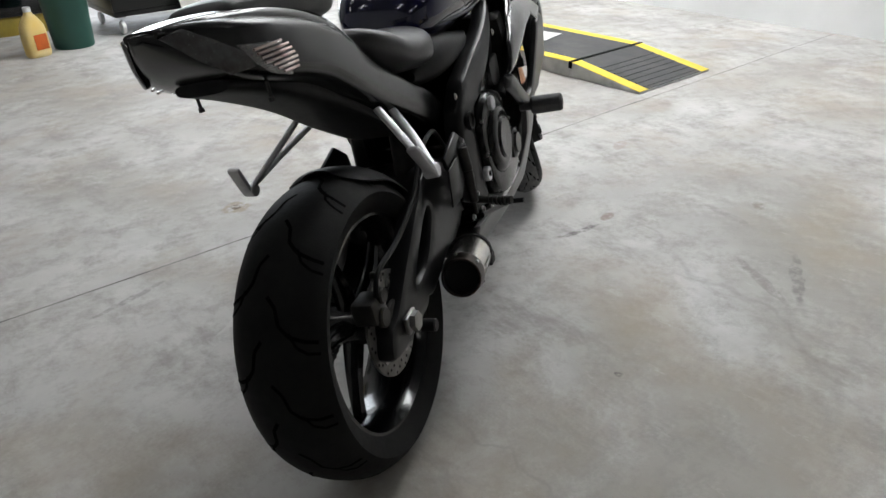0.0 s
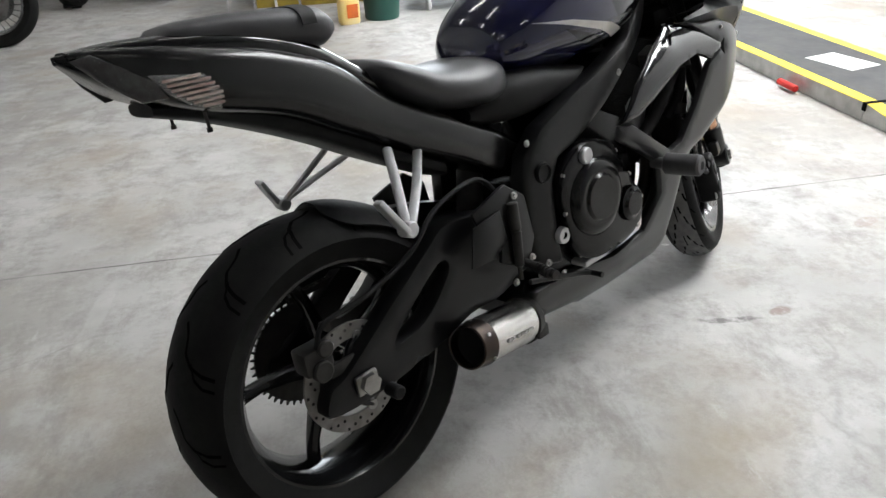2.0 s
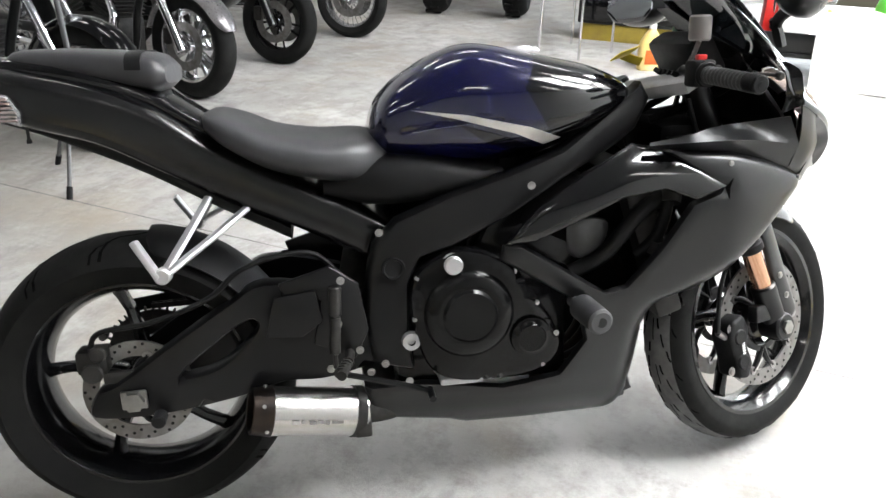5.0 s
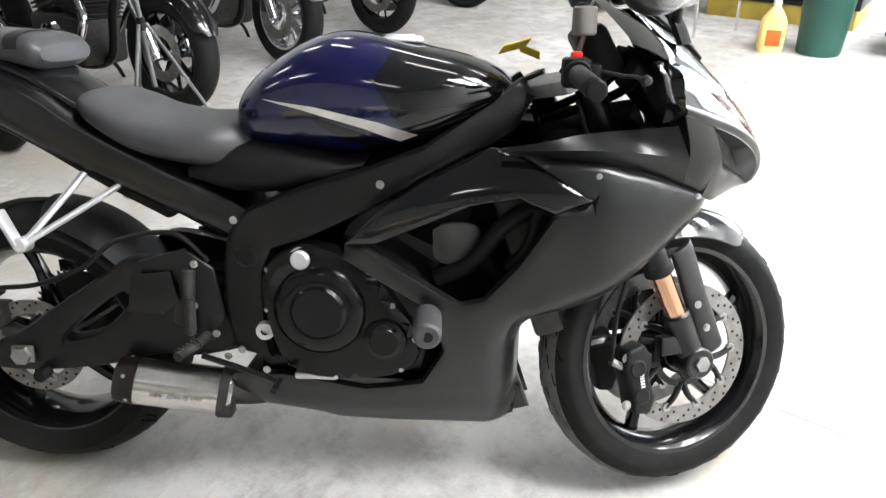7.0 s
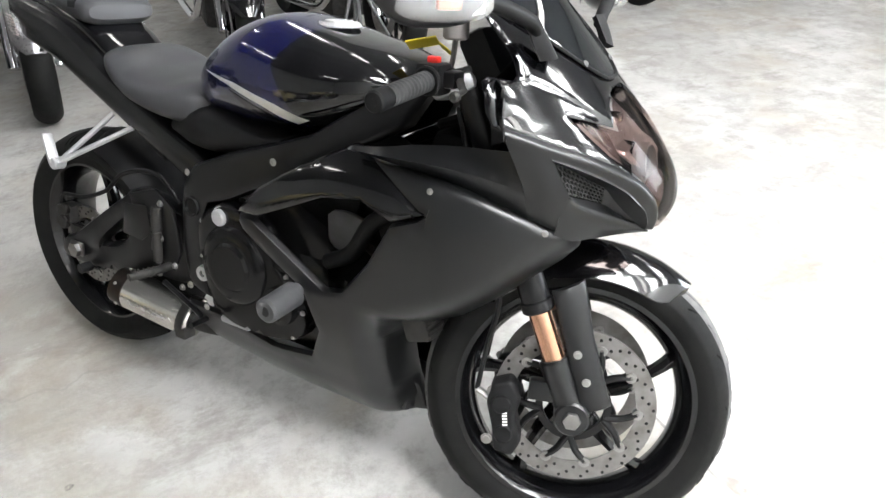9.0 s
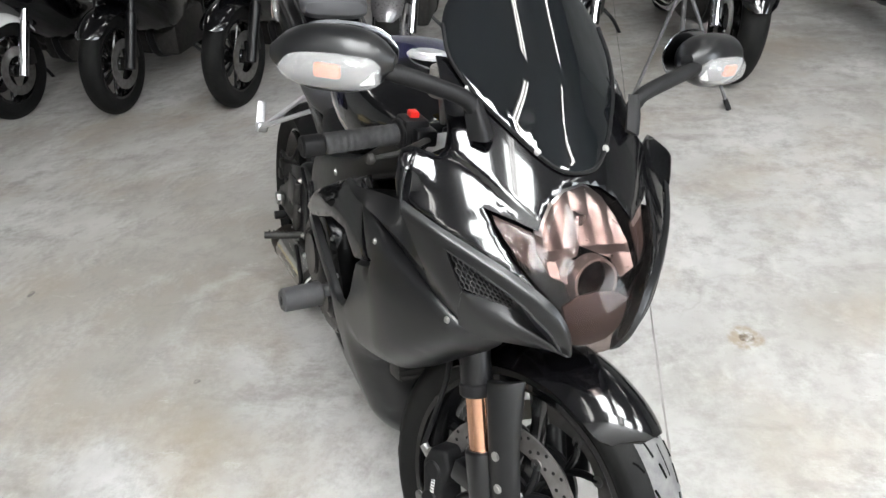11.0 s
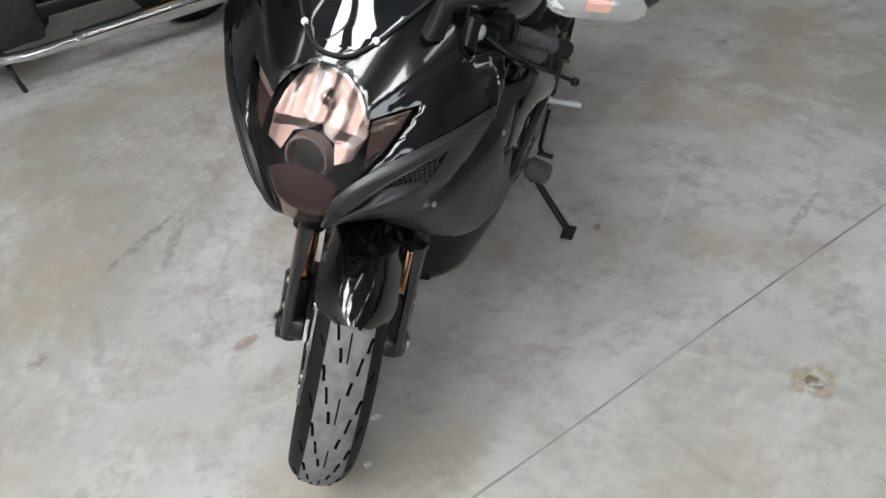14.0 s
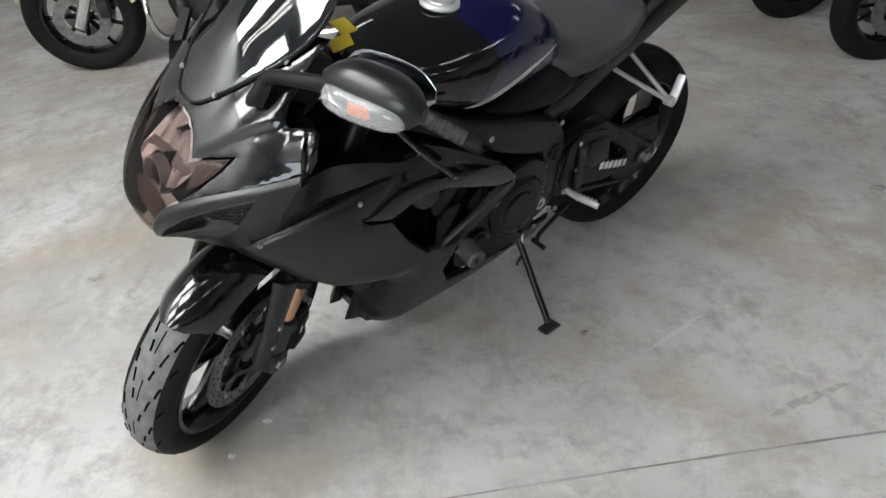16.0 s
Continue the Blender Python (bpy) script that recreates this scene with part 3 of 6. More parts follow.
def tyre(c, radius, half, rim_r, grooves, worn=0.0):
    prof = []
    for i in range(17):
        s = -1 + i / 8
        ang = s * 1.32
        y = half * math.sin(ang) / math.sin(1.32)
        r = radius - (radius - rim_r) * 0.52 * (1 - math.cos(ang)) / (1 - math.cos(1.32))
        prof.append((s, r, y))
    loop = [(rim_r - 0.004, -half * 0.72), (rim_r + 0.012, -half * 0.86)]
    loop += [(r, y) for _, r, y in prof]
    loop += [(rim_r + 0.012, half * 0.86), (rim_r - 0.004, half * 0.72), (rim_r - 0.004, 0)]
    bm = lathe(loop, 96, c, closed=True)
    if worn:
        for f in bm.faces:
            m = f.calc_center_median() - c
            if abs(m.y) < worn and math.hypot(m.x, m.z) > rim_r + 0.03:
                f.material_index = 2
    # grooves: dark strips that follow the tread
    for a0, path, w in grooves:
        line = [tyre_point(c, prof, a0 + da, s) for da, s in path]
        for p, q in zip(line, line[1:]):
            n = ((p + q) / 2 - c)
            n.y *= 0.6 if abs(n.y) < half * 0.6 else 2.5
            n.normalize()
            side = (q - p).cross(n).normalized() * w
            vs = [bm.verts.new(v + n * 0.0009) for v in (p - side, p + side, q + side, q - side)]
            f = bm.faces.new(vs)
            f.normal_update()
            if f.normal.dot(n) < 0:
                f.normal_flip()
            f.material_index = 1
    return bm


def rear_grooves():
    out = []
    n = 13
    for i in range(n):
        a = 2 * math.pi * i / n
        for s, o in ((-1, 0.0), (1, 0.24)):
            out.append((a + o, [(0.0, s * 0.04), (0.06, s * 0.16), (0.16, s * 0.22), (0.22, s * 0.36), (0.25, s * 0.58), (0.26, s * 0.82)], 0.0034))
            out.append((a + o + 0.2, [(0.0, s * 0.36), (0.08, s * 0.46), (0.12, s * 0.62), (0.13, s * 0.84)], 0.0026))
    return out


def front_grooves():
    out = []
    n = 17
    for i in range(n):
        a = 2 * math.pi * i / n
        out.append((a, [(0, 0.0), (0.08, 0.0), (0.17, 0.0)], 0.0015))
        for s, o in ((-1, 0.0), (1, 0.19)):
            out.append((a + o, [(0, s * 0.13), (0.045, s * 0.15), (0.08, s * 0.18)], 0.0028))
            out.append((a + o + 0.12, [(0, s * 0.25), (0.05, s * 0.28), (0.1, s * 0.32)], 0.0024))
            out.append((a + o + 0.25, [(0, s * 0.4), (0.05, s * 0.43), (0.09, s * 0.48)], 0.0030))
            out.append((a + o + 0.07, [(0, s * 0.56), (0.04, s * 0.62), (0.07, s * 0.7)], 0.0018))
    return out


def wheel(name, c, radius, half, grooves, worn, m, label, rim_half, spokes):
    """Rim with spokes; its tyre, discs and hub are parts of the wheel."""
    rr = 0.225
    loop = [(rr + 0.006, -rim_half), (rr + 0.006, -rim_half - 0.004), (rr - 0.004, -rim_half - 0.004), (rr - 0.018, -rim_half * 0.75), (rr - 0.028, -rim_half * 0.3), (rr - 0.028, rim_half * 0.3), (rr - 0.018, rim_half * 0.75), (rr - 0.004, rim_half + 0.004), (rr + 0.006, rim_half + 0.004), (rr + 0.006, rim_half)]
    bm = lathe(loop, 72, c, closed=True)
    arms = []
    for i in range(spokes):
        a = 2 * math.pi * i / spokes + 0.35
        rings = []
        for t in (0, 0.15, 0.4, 0.7, 0.9, 1.0):
            r = 0.035 + (rr - 0.025 - 0.035) * t
            w = 0.019 - 0.010 * t + 0.016 * max(0, t - 0.75) * 2
            th = 0.026 - 0.012 * t
            aa = a + 0.16 * t * t
            d, e = Vector((math.cos(aa), 0, math.sin(aa))), Vector((-math.sin(aa), 0, math.cos(aa)))
            rings.append([c + d * r + e * (w * math.cos(k * math.pi / 4)) + Vector((0, th * math.sin(k * math.pi / 4), 0)) for k in range(8)])
        arms.append(loft(rings))
    ob = part(name, moved(bm, m), RIM, bike, label)
    part("hub", moved(cyl(c + Vector((0, -0.06, 0)), c + Vector((0, 0.06, 0)), 0.045, seg=24, bevel=0.006), m), RIM, ob)
    for a in arms:
        part("spoke", moved(a, m), RIM, ob)
    part("tyre", moved(tyre(c, radius, half, rr, grooves, worn), m), [RUBBER, GROOVE, WORN], ob, "black road tyre with cut tread grooves")
    return ob


def disc(c, y, r_out, r_in, m, parent, arms, holes=36, carrier=0.05):
    """A drilled brake disc on a bolted carrier."""
    o = c + Vector((0, y, 0))
    side = -1 if y < 0 else 1
    bm = lathe([(r_in, -0.0025), (r_in, 0.0025), (r_out, 0.0025), (r_out, -0.0025)], 64, o, closed=True)
    ob = part("brake_disc", moved(bm, m), DISC, parent, "drilled steel brake disc")
    # the holes are flat black discs, their inner shade put into the colour
    spots = bmesh.new()
    for i in range(holes):
        for k, rr in enumerate((0.32, 0.6, 0.84)):
            a = 2 * math.pi * (i + 0.33 * k) / holes
            r = r_in + (r_out - r_in) * rr
            if (i + k) % 2 == 0:
                p = o + Vector((r * math.cos(a), side * 0.0026, r * math.sin(a)))
                spots = join(spots, cyl(p, p + Vector((0, side * 0.0006, 0)), 0.0033, seg=8))
    part("drilling", moved(spots, m), SOOT_AND_HOLE, ob)
    bm = lathe([(carrier - 0.014, -0.004), (carrier - 0.014, 0.004), (carrier, 0.004), (carrier, -0.004)], 40, o, closed=True)
    for i in range(arms):
        a = 2 * math.pi * i / arms
        d = Vector((math.cos(a), 0, math.sin(a)))
        e = Vector((-math.sin(a), 0, math.cos(a)))
        bend = 0.018 if i % 2 else -0.018
        part("carrier_arm", moved(tube([o + d * (carrier - 0.012) + e * bend, o + d * (0.5 * (carrier + r_in)) + e * bend * 0.7, o + d * (r_in + 0.002)], 0.008, 8, 4, ends=0.0062), m), FRAME, ob)
        q = o + d * (r_in + 0.003)
        part("rotor_bobbin", moved(lathe([(0.004, -0.005), (0.004, 0.005), (0.0098, 0.005), (0.0105, 0.003), (0.0105, -0.003), (0.0098, -0.005)], 14, q, closed=True), m), STEEL, ob)
    part("disc_carrier", moved(bm, m), FRAME, ob, "dark disc carrier")
    return ob


I4 = Matrix.Identity(4)
rear = wheel("rear_wheel", REAR, 0.314, 0.096, rear_grooves(), 0, I4, "gloss black rear wheel", 0.07, 5)
frontw = wheel("front_wheel", HUB, 0.300, 0.060, front_grooves(), 0.034, STEER, "gloss black front wheel", 0.046, 5)
disc(REAR, -0.088, 0.11, 0.078, I4, bike, 5, 30, 0.045)
disc(HUB, -0.062, 0.155, 0.118, STEER, bike, 10, 44, 0.072)
disc(HUB, 0.062, 0.155, 0.118, STEER, bike, 10, 44, 0.072)

# rear end: swingarm, axle, chain, caliper, hugger


def arm_y(x, z):
    return 0.125 - 0.05 * max(0, x - 0.25)


ARM = [(-0.085, 0.262), (-0.075, 0.315), (-0.03, 0.335), (0.09, 0.415), (0.20, 0.485), (0.27, 0.52), (0.42, 0.49), (0.56, 0.43), (0.56, 0.35), (0.40, 0.30), (0.29, 0.30), (0.19, 0.275), (0.04, 0.255)]
ARM_HOLE = [(0.09, 0.338), (0.17, 0.352), (0.245, 0.42), (0.235, 0.445), (0.17, 0.405)]
for side, place in (("right", right), ("left", left)):
    part("swingarm", shell(ARM, arm_y, place, 0.03, 0.016, [ARM_HOLE], 0.012, curve=True), FRAME, bike, "black braced swingarm")
part("swingarm_bridge", cube(0.33, 0.55, -0.11, 0.11, 0.33, 0.46, 0.02), FRAME, bike)
axle = join(cyl((0, -0.148, 0.302), (0, 0.148, 0.302), 0.012, seg=14), cyl((0, -0.150, 0.302), (0, -0.138, 0.302), 0.021, seg=6), cyl((0, 0.150, 0.302), (0, 0.138, 0.302), 0.021, seg=6))
axle = join(axle, cube(-0.026, 0.024, -0.138, -0.128, 0.282, 0.322, 0.004), cube(-0.026, 0.024, 0.128, 0.138, 0.282, 0.322, 0.004))
part("rear_axle", axle, STEEL, bike, "steel rear axle with nut and adjuster blocks")
part("axle_slider", cyl((0.045, -0.13, 0.262), (0.045, -0.165, 0.262), 0.014, seg=14, bevel=0.003), PLASTIC, bike)
sprocket = lathe([(0.05, 0.098), (0.05, 0.103), (0.108, 0.103), (0.108, 0.098)], 44, REAR, closed=True)
for i in range(44):
    a = 2 * math.pi * i / 44
    d = Vector((math.cos(a), 0, math.sin(a)))
    sprocket = join(sprocket, cyl(REAR + d * 0.106 + Vector((0, 0.1005, 0)), REAR + d * 0.117 + Vector((0, 0.1005, 0)), 0.0045, 0.002, seg=5))
part("sprocket", sprocket, GREASE, bike, "greasy dark rear sprocket")
for a, b in (((0.0, 0.418), (0.56, 0.435)), ((0.0, 0.188), (0.56, 0.345))):
    n = 34
    chain = bmesh.new()
    for i in range(n):
        t = (i + 0.5) / n
        x, z = a[0] + (b[0] - a[0]) * t, a[1] + (b[1] - a[1]) * t
        for y in (0.093, 0.106):
            chain = join(chain, cube(x - 0.0085, x + 0.0085, y - 0.0015, y + 0.0015, z - 0.006, z + 0.006))
        chain = join(chain, cyl((x, 0.094, z), (x, 0.106, z), 0.005, seg=6))
    part("chain_run", chain, GREASE, bike, "greasy drive chain")
part("chain_guard", shell([(-0.05, 0.43), (0.1, 0.45), (0.4, 0.47), (0.4, 0.44), (0.1, 0.415), (-0.05, 0.40)], lambda x, z: 0.122, left, 0.003, 0.016, (), 0.004), PLASTIC, bike)
bars = bmesh.new()
for i, w in enumerate((0.016, 0.02, 0.017, 0.02, 0.018, 0.019)):
    x = 0.085 + i * 0.025
    z = 0.295 + i * 0.008
    bars = join(bars, cube(x, x + w, 0.128, 0.1285, z, z + 0.026))
part("arm_print", bars, WHITE, bike, "white printed marks on the swingarm")
cal = join(cube(-0.105, -0.045, -0.118, -0.068, 0.355, 0.405, 0.008), cyl((-0.075, -0.125, 0.36), (-0.075, -0.11, 0.36), 0.021, seg=16, bevel=0.003), cyl((-0.06, -0.125, 0.40), (-0.06, -0.11, 0.40), 0.017, seg=16, bevel=0.003), cube(-0.06, 0.03, -0.112, -0.1, 0.33, 0.355, 0.004), cyl((-0.045, -0.12, 0.435), (-0.045, -0.1, 0.435), 0.008, seg=10))
part("rear_caliper", cal, GREASE, bike, "dirty grey rear brake caliper")
part("rear_brake_hose", tube([(-0.075, -0.115, 0.405), (-0.05, -0.12, 0.445), (0.05, -0.125, 0.46), (0.16, -0.13, 0.50), (0.24, -0.13, 0.56), (0.36, -0.125, 0.58), (0.43, -0.12, 0.52)], 0.0055, 8), PLASTIC, bike, "black rubber brake hose")


def arc_guard(c, r, half, a0, a1, m, tip=0.0, n=26, drop=0.03, thick=0.003):
    """A mudguard bent round a wheel; tip narrows its ends."""
    rings = []
    for i in range(n + 1):
        t = i / n
        a = radians(a0 + (a1 - a0) * t)
        k = 1.0
        if tip:
            w = min(1, t / 0.16 + 0.01)
            k = 0.35 + 0.65 * math.sqrt(max(0.0, 1 - (1 - w) ** 2))
        d = Vector((math.cos(a), 0, math.sin(a)))
        up, lo = [], []
        for j in range(15):
            s = -1 + j / 7
            y = half * k * s
            rad = r - drop * k * abs(s) ** 2.4
            up.append(c + d * rad + Vector((0, y, 0)))
            lo.append(c + d * (rad - thick) + Vector((0, y * 0.985, 0)))
        rings.append(up + lo[::-1])
    return moved(loft(rings), m)


part("hugger", arc_guard(REAR, 0.328, 0.098, 82, 22, I4, 0.5, drop=0.035), PLASTIC, bike, "black rear hugger mudguard")
part("front_mudguard", arc_guard(HUB, 0.315, 0.072, 54, 134, STEER, 0.8, 44, drop=0.06), GLOSS, bike, "gloss black front mudguard")

# fork
for s in (-1, 1):
    o = HUB + Vector((0, s * 0.104, 0)) - 0.004 * UX
    leg = part("fork_leg", moved(cyl(o + KX * 0.215, o + KX * 0.66, 0.027, seg=20, bevel=0.003), STEER), FRAME, bike, "black upper fork tube")
    part("fork_slider", moved(cyl(o + KX * 0.10, o + KX * 0.22, 0.0215, seg=20), STEER), GOLD, leg, "copper-gold fork slider")
    part("fork_seal", moved(cyl(o + KX * 0.208, o + KX * 0.232, 0.0305, seg=20, bevel=0.004), STEER), PLASTIC, leg)
    foot = join(cyl(o - KX * 0.03, o + KX * 0.115, 0.026, 0.029, seg=18, bevel=0.004), cyl(o - Vector((0, 0.028, 0)), o + Vector((0, 0.028, 0)), 0.033, seg=20, bevel=0.004), cube(o.x - 0.085, o.x + 0.0, o.y - 0.014, o.y + 0.014, o.z + 0.02, o.z + 0.06, 0.006))
    part("fork_foot", moved(foot, STEER), SATIN, leg, "black cast fork foot")
    part("axle_nut", moved(cyl(o + Vector((0, s * 0.026, 0)), o + Vector((0, s * 0.036, 0)), 0.017, seg=6, bevel=0.001), STEER), STEEL, leg)
    shield = shell([(-0.028, 0.0), (0.03, 0.0), (0.036, 0.13), (0.05, 0.24), (-0.012, 0.24), (-0.02, 0.12)], lambda x, z: 0.03 - 8 * x * x, right if s < 0 else left, 0.004, 0.012, (), 0.006)
    part("fork_shield", moved(shield, STEER @ Matrix.Translation(o + UX * 0.045 + Vector((0, s * -0.012, 0))) @ Matrix.Rotation(-RAKE, 4, "Y")), SATIN, leg, "black fork guard")
    q = o + UX * 0.045 + Vector((0, s * 0.018, 0))
    part("guard_bolt", moved(bolt(q + KX * 0.06, (0, s, 0)), STEER), BOLT, leg)
    part("guard_bolt", moved(bolt(q + KX * 0.115, (0, s, 0)), STEER), BOLT, leg)
    k = HUB + Vector((0, s * 0.075, 0)) - UX * 0.128 + KX * 0.02
    body = join(plate([(-0.026, -0.066), (0.010, -0.078), (0.030, -0.045), (0.020, 0.0), (0.034, 0.042), (0.018, 0.078), (-0.020, 0.070), (-0.034, 0.032), (-0.026, -0.018)], -0.03, 0.03, 0.009, 3), cyl((-0.005, s * 0.026, -0.03), (-0.005, s * 0.034, -0.03), 0.019, seg=16, bevel=0.003), cyl((-0.005, s * 0.026, 0.03), (-0.005, s * 0.034, 0.03), 0.019, seg=16, bevel=0.003))
    cp = part("front_caliper", moved(body, STEER @ Matrix.Translation(k) @ Matrix.Rotation(-RAKE * 0.4, 4, "Y")), PLASTIC, bike, "black radial brake caliper")
    part("caliper_print", moved(join(*[cube(-0.004, 0.005, s * 0.0322, s * 0.0327, -0.012 + 0.006 * i, -0.0085 + 0.006 * i) for i in range(5)]), STEER @ Matrix.Translation(k) @ Matrix.Rotation(-RAKE * 0.4, 4, "Y")), WHITE, cp)
    for q in (bolt((-0.03, s * 0.02, 0.05), (0, s, 0), 0.008), bolt((-0.03, s * 0.02, -0.05), (0, s, 0), 0.008), cyl((-0.035, s * 0.01, 0.03), (-0.06, s * 0.01, 0.045), 0.008, seg=8)):
        part("caliper_bolt", moved(q, STEER @ Matrix.Translation(k)), STEEL, cp)
    part("front_brake_hose", moved(tube([k + Vector((-0.06, s * 0.01, 0.045)), k + Vector((-0.05, s * 0.012, 0.14)), o + KX * 0.26 - UX * 0.06, o + KX * 0.42 - UX * 0.05, o + KX * 0.6 - UX * 0.03], 0.005, 8), STEER), PLASTIC, bike)
for h in (0.42, 0.635):
    a = PIVOT + KX * h
    part("triple_clamp", moved(join(cube(-0.035, 0.045, -0.14, 0.14, -0.016, 0.016, 0.012)), STEER @ Matrix.Translation(a) @ Matrix.Rotation(-RAKE, 4, "Y")), ALU if h > 0.6 else FRAME, bike, "silver upper fork clamp" if h > 0.6 else "")

# engine, frame
part("engine_block", join(cube(0.52, 0.90, -0.14, 0.14, 0.26, 0.5, 0.03), moved(cube(-0.11, 0.11, -0.13, 0.13, -0.1, 0.16, 0.02), pose(0.80, 0, 0.52, 0, 25))), ENGINE, bike, "black painted engine block")
CASE = [(0.565, 0.53), (0.64, 0.578), (0.72, 0.565), (0.77, 0.53), (0.865, 0.38), (0.835, 0.31), (0.72, 0.292), (0.60, 0.318), (0.557, 0.44)]
for s, place in ((-1, right), (1, left)):
    case = part("engine_case", shell(CASE, lambda x, z: 0.178 + 0.01 * math.exp(-(((x - 0.68) / 0.12) ** 2)), place, 0.03, 0.016, (), 0.01, True), ENGINE, bike, "black engine side case")
    part("clutch_cover", lathe([(0.0, s * 0.204), (0.05, s * 0.205), (0.056, s * 0.199), (0.066, s * 0.2), (0.082, s * 0.197), (0.092, s * 0.188), (0.094, s * 0.17)], 48, (0.672, 0, 0.445)), ENGINE, case)
    part("starter_cover", lathe([(0.0, s * 0.2), (0.028, s * 0.2), (0.033, s * 0.194), (0.042, s * 0.192), (0.046, s * 0.17)], 32, (0.80, 0, 0.385)), ENGINE, case)
    for x, z in CASE + [(0.60, 0.555), (0.82, 0.455), (0.66, 0.30), (0.78, 0.30)]:
        x, z = 0.7 + (x - 0.7) * 0.96, 0.43 + (z - 0.43) * 0.95
        part("cover_bolt", bolt((x, s * 0.176, z), (0, s, 0), 0.0045, 0.006), BOLT, case)
part("oil_filler_cap", join(cyl((0.641, -0.17, 0.551), (0.641, -0.197, 0.551), 0.019, seg=18, bevel=0.003), cyl((0.641, -0.18, 0.551), (0.641, -0.185, 0.551), 0.024, seg=18)), ALU, bike, "polished silver oil filler cap")
part("sump", join(cube(0.60, 0.82, -0.13, 0.13, 0.22, 0.3, 0.02), cube(0.61, 0.70, -0.184, -0.13, 0.288, 0.304, 0.006)), ALU, bike, "bare aluminium sump edge")
SPAR = [(0.474, 0.541), (0.488, 0.59), (0.534, 0.641), (0.647, 0.688), (0.76, 0.722), (0.874, 0.762), (0.985, 0.836), (1.06, 0.885), (1.085, 0.85), (1.05, 0.79), (1.002, 0.762), (0.875, 0.705), (0.76, 0.637), (0.645, 0.582), (0.58, 0.562), (0.556, 0.512), (0.552, 0.39), (0.56, 0.322), (0.478, 0.338), (0.462, 0.44)]


def spar_y(x, z):
    return ease([(0.45, 0.15), (0.55, 0.165), (0.75, 0.172), (0.9, 0.155), (1.09, 0.085)], x)[0]


for place in (right, left):
    fr = part("frame_spar", shell(SPAR, spar_y, place, 0.03, 0.014, (), 0.012), FRAME, bike, "black aluminium frame spar")
    s = -1 if place is right else 1
    part("pivot_bolt", join(lathe([(0.008, s * 0.178), (0.018, s * 0.178), (0.02, s * 0.165)], 20, (0.554, 0, 0.391)), lathe([(0.0, s * 0.171), (0.008, s * 0.171)], 8, (0.554, 0, 0.391))), ALU, fr, "silver swingarm pivot bolt")
    part("frame_plug", lathe([(0, s * 0.164), (0.017, s * 0.164), (0.019, s * 0.170), (0.023, s * 0.17), (0.024, s * 0.16)], 20, (0.525, 0, 0.545)), PLASTIC, fr)
    for p in ((0.501, s * 0.148, 0.616), (0.548, s * 0.166, 0.30), (0.80, s * 0.183, 0.70)):
        part("spar_bolt", bolt(p, (0, s, 0), 0.006), BOLT, fr)
part("radiator", moved(cube(-0.03, 0.03, -0.15, 0.15, -0.16, 0.18, 0.01), pose(1.08, 0, 0.54, 0, -18)), GREASE, bike, "dark dusty radiator")
fins = join(*[moved(cube(0.031, 0.034, -0.15, 0.15, -0.15 + 0.011 * i, -0.146 + 0.011 * i), pose(1.08, 0, 0.54, 0, -18)) for i in range(30)])
part("radiator_fins", fins, GREASE, bike)
part("engine_head", moved(cube(-0.09, 0.09, -0.13, 0.13, -0.06, 0.1, 0.02), pose(0.87, 0, 0.62, 0, 25)), DARK, bike)
part("coolant_hose", tube([(1.10, -0.15, 0.66), (1.03, -0.165, 0.62), (0.97, -0.15, 0.54), (0.9, -0.14, 0.5)], 0.017, 12), PLASTIC, bike, "black coolant hose")
part("coolant_hose", tube([(1.13, -0.14, 0.70), (1.10, -0.165, 0.66), (1.08, -0.165, 0.58), (1.04, -0.15, 0.53)], 0.013, 10), PLASTIC, bike, "black coolant hose")
for a, b, r in (((1.098, -0.172, 0.645), (1.106, -0.16, 0.67), 0.021), ((1.08, -0.165, 0.56), (1.072, -0.165, 0.535), 0.02)):
    part("hose_clamp", cyl(a, b, r, seg=14), GREASE, bike)
for i in range(4):
    y = -0.09 + 0.06 * i
    part("header_pipe", tube([(0.93, y, 0.56), (1.02, y, 0.50), (1.03, y * 0.9, 0.36), (0.96, y * 0.6, 0.25), (0.8, y * 0.4, 0.225)], 0.019, 12), BURNT, bike, "heat-tinted exhaust header pipe")

# exhaust
ex0, ex1 = Vector((0.222, -0.168, 0.270)), Vector((0.452, -0.120, 0.217))
exd = (ex1 - ex0).normalized()
can = part("silencer", cyl(ex0 + exd * 0.03, ex1, 0.05, 0.052, seg=32, bevel=0.004), CAN, bike, "brushed steel stubby silencer")
part("silencer_tip", moved(lathe([(0.0415, 0.002), (0.0435, 0.0), (0.0465, 0.002), (0.0515, 0.042), (0.050, 0.043), (0.0415, 0.04)], 36, closed=True), Matrix.Translation(ex0) @ exd.to_track_quat("Y", "Z").to_matrix().to_4x4()), BURNT, can, "heat-blued silencer tip")
part("tailpipe", cyl(ex0 + exd * 0.0265, ex0 + exd * 0.0295, 0.0425, seg=28), SOOT_AND_HOLE, can, "sooty tailpipe mouth")
part("silencer_strap", join(cyl(ex1 - exd * 0.028, ex1 - exd * 0.008, 0.0545, seg=32), cube(0.43, 0.465, -0.175, -0.14, 0.185, 0.215, 0.004)), GREASE, can)
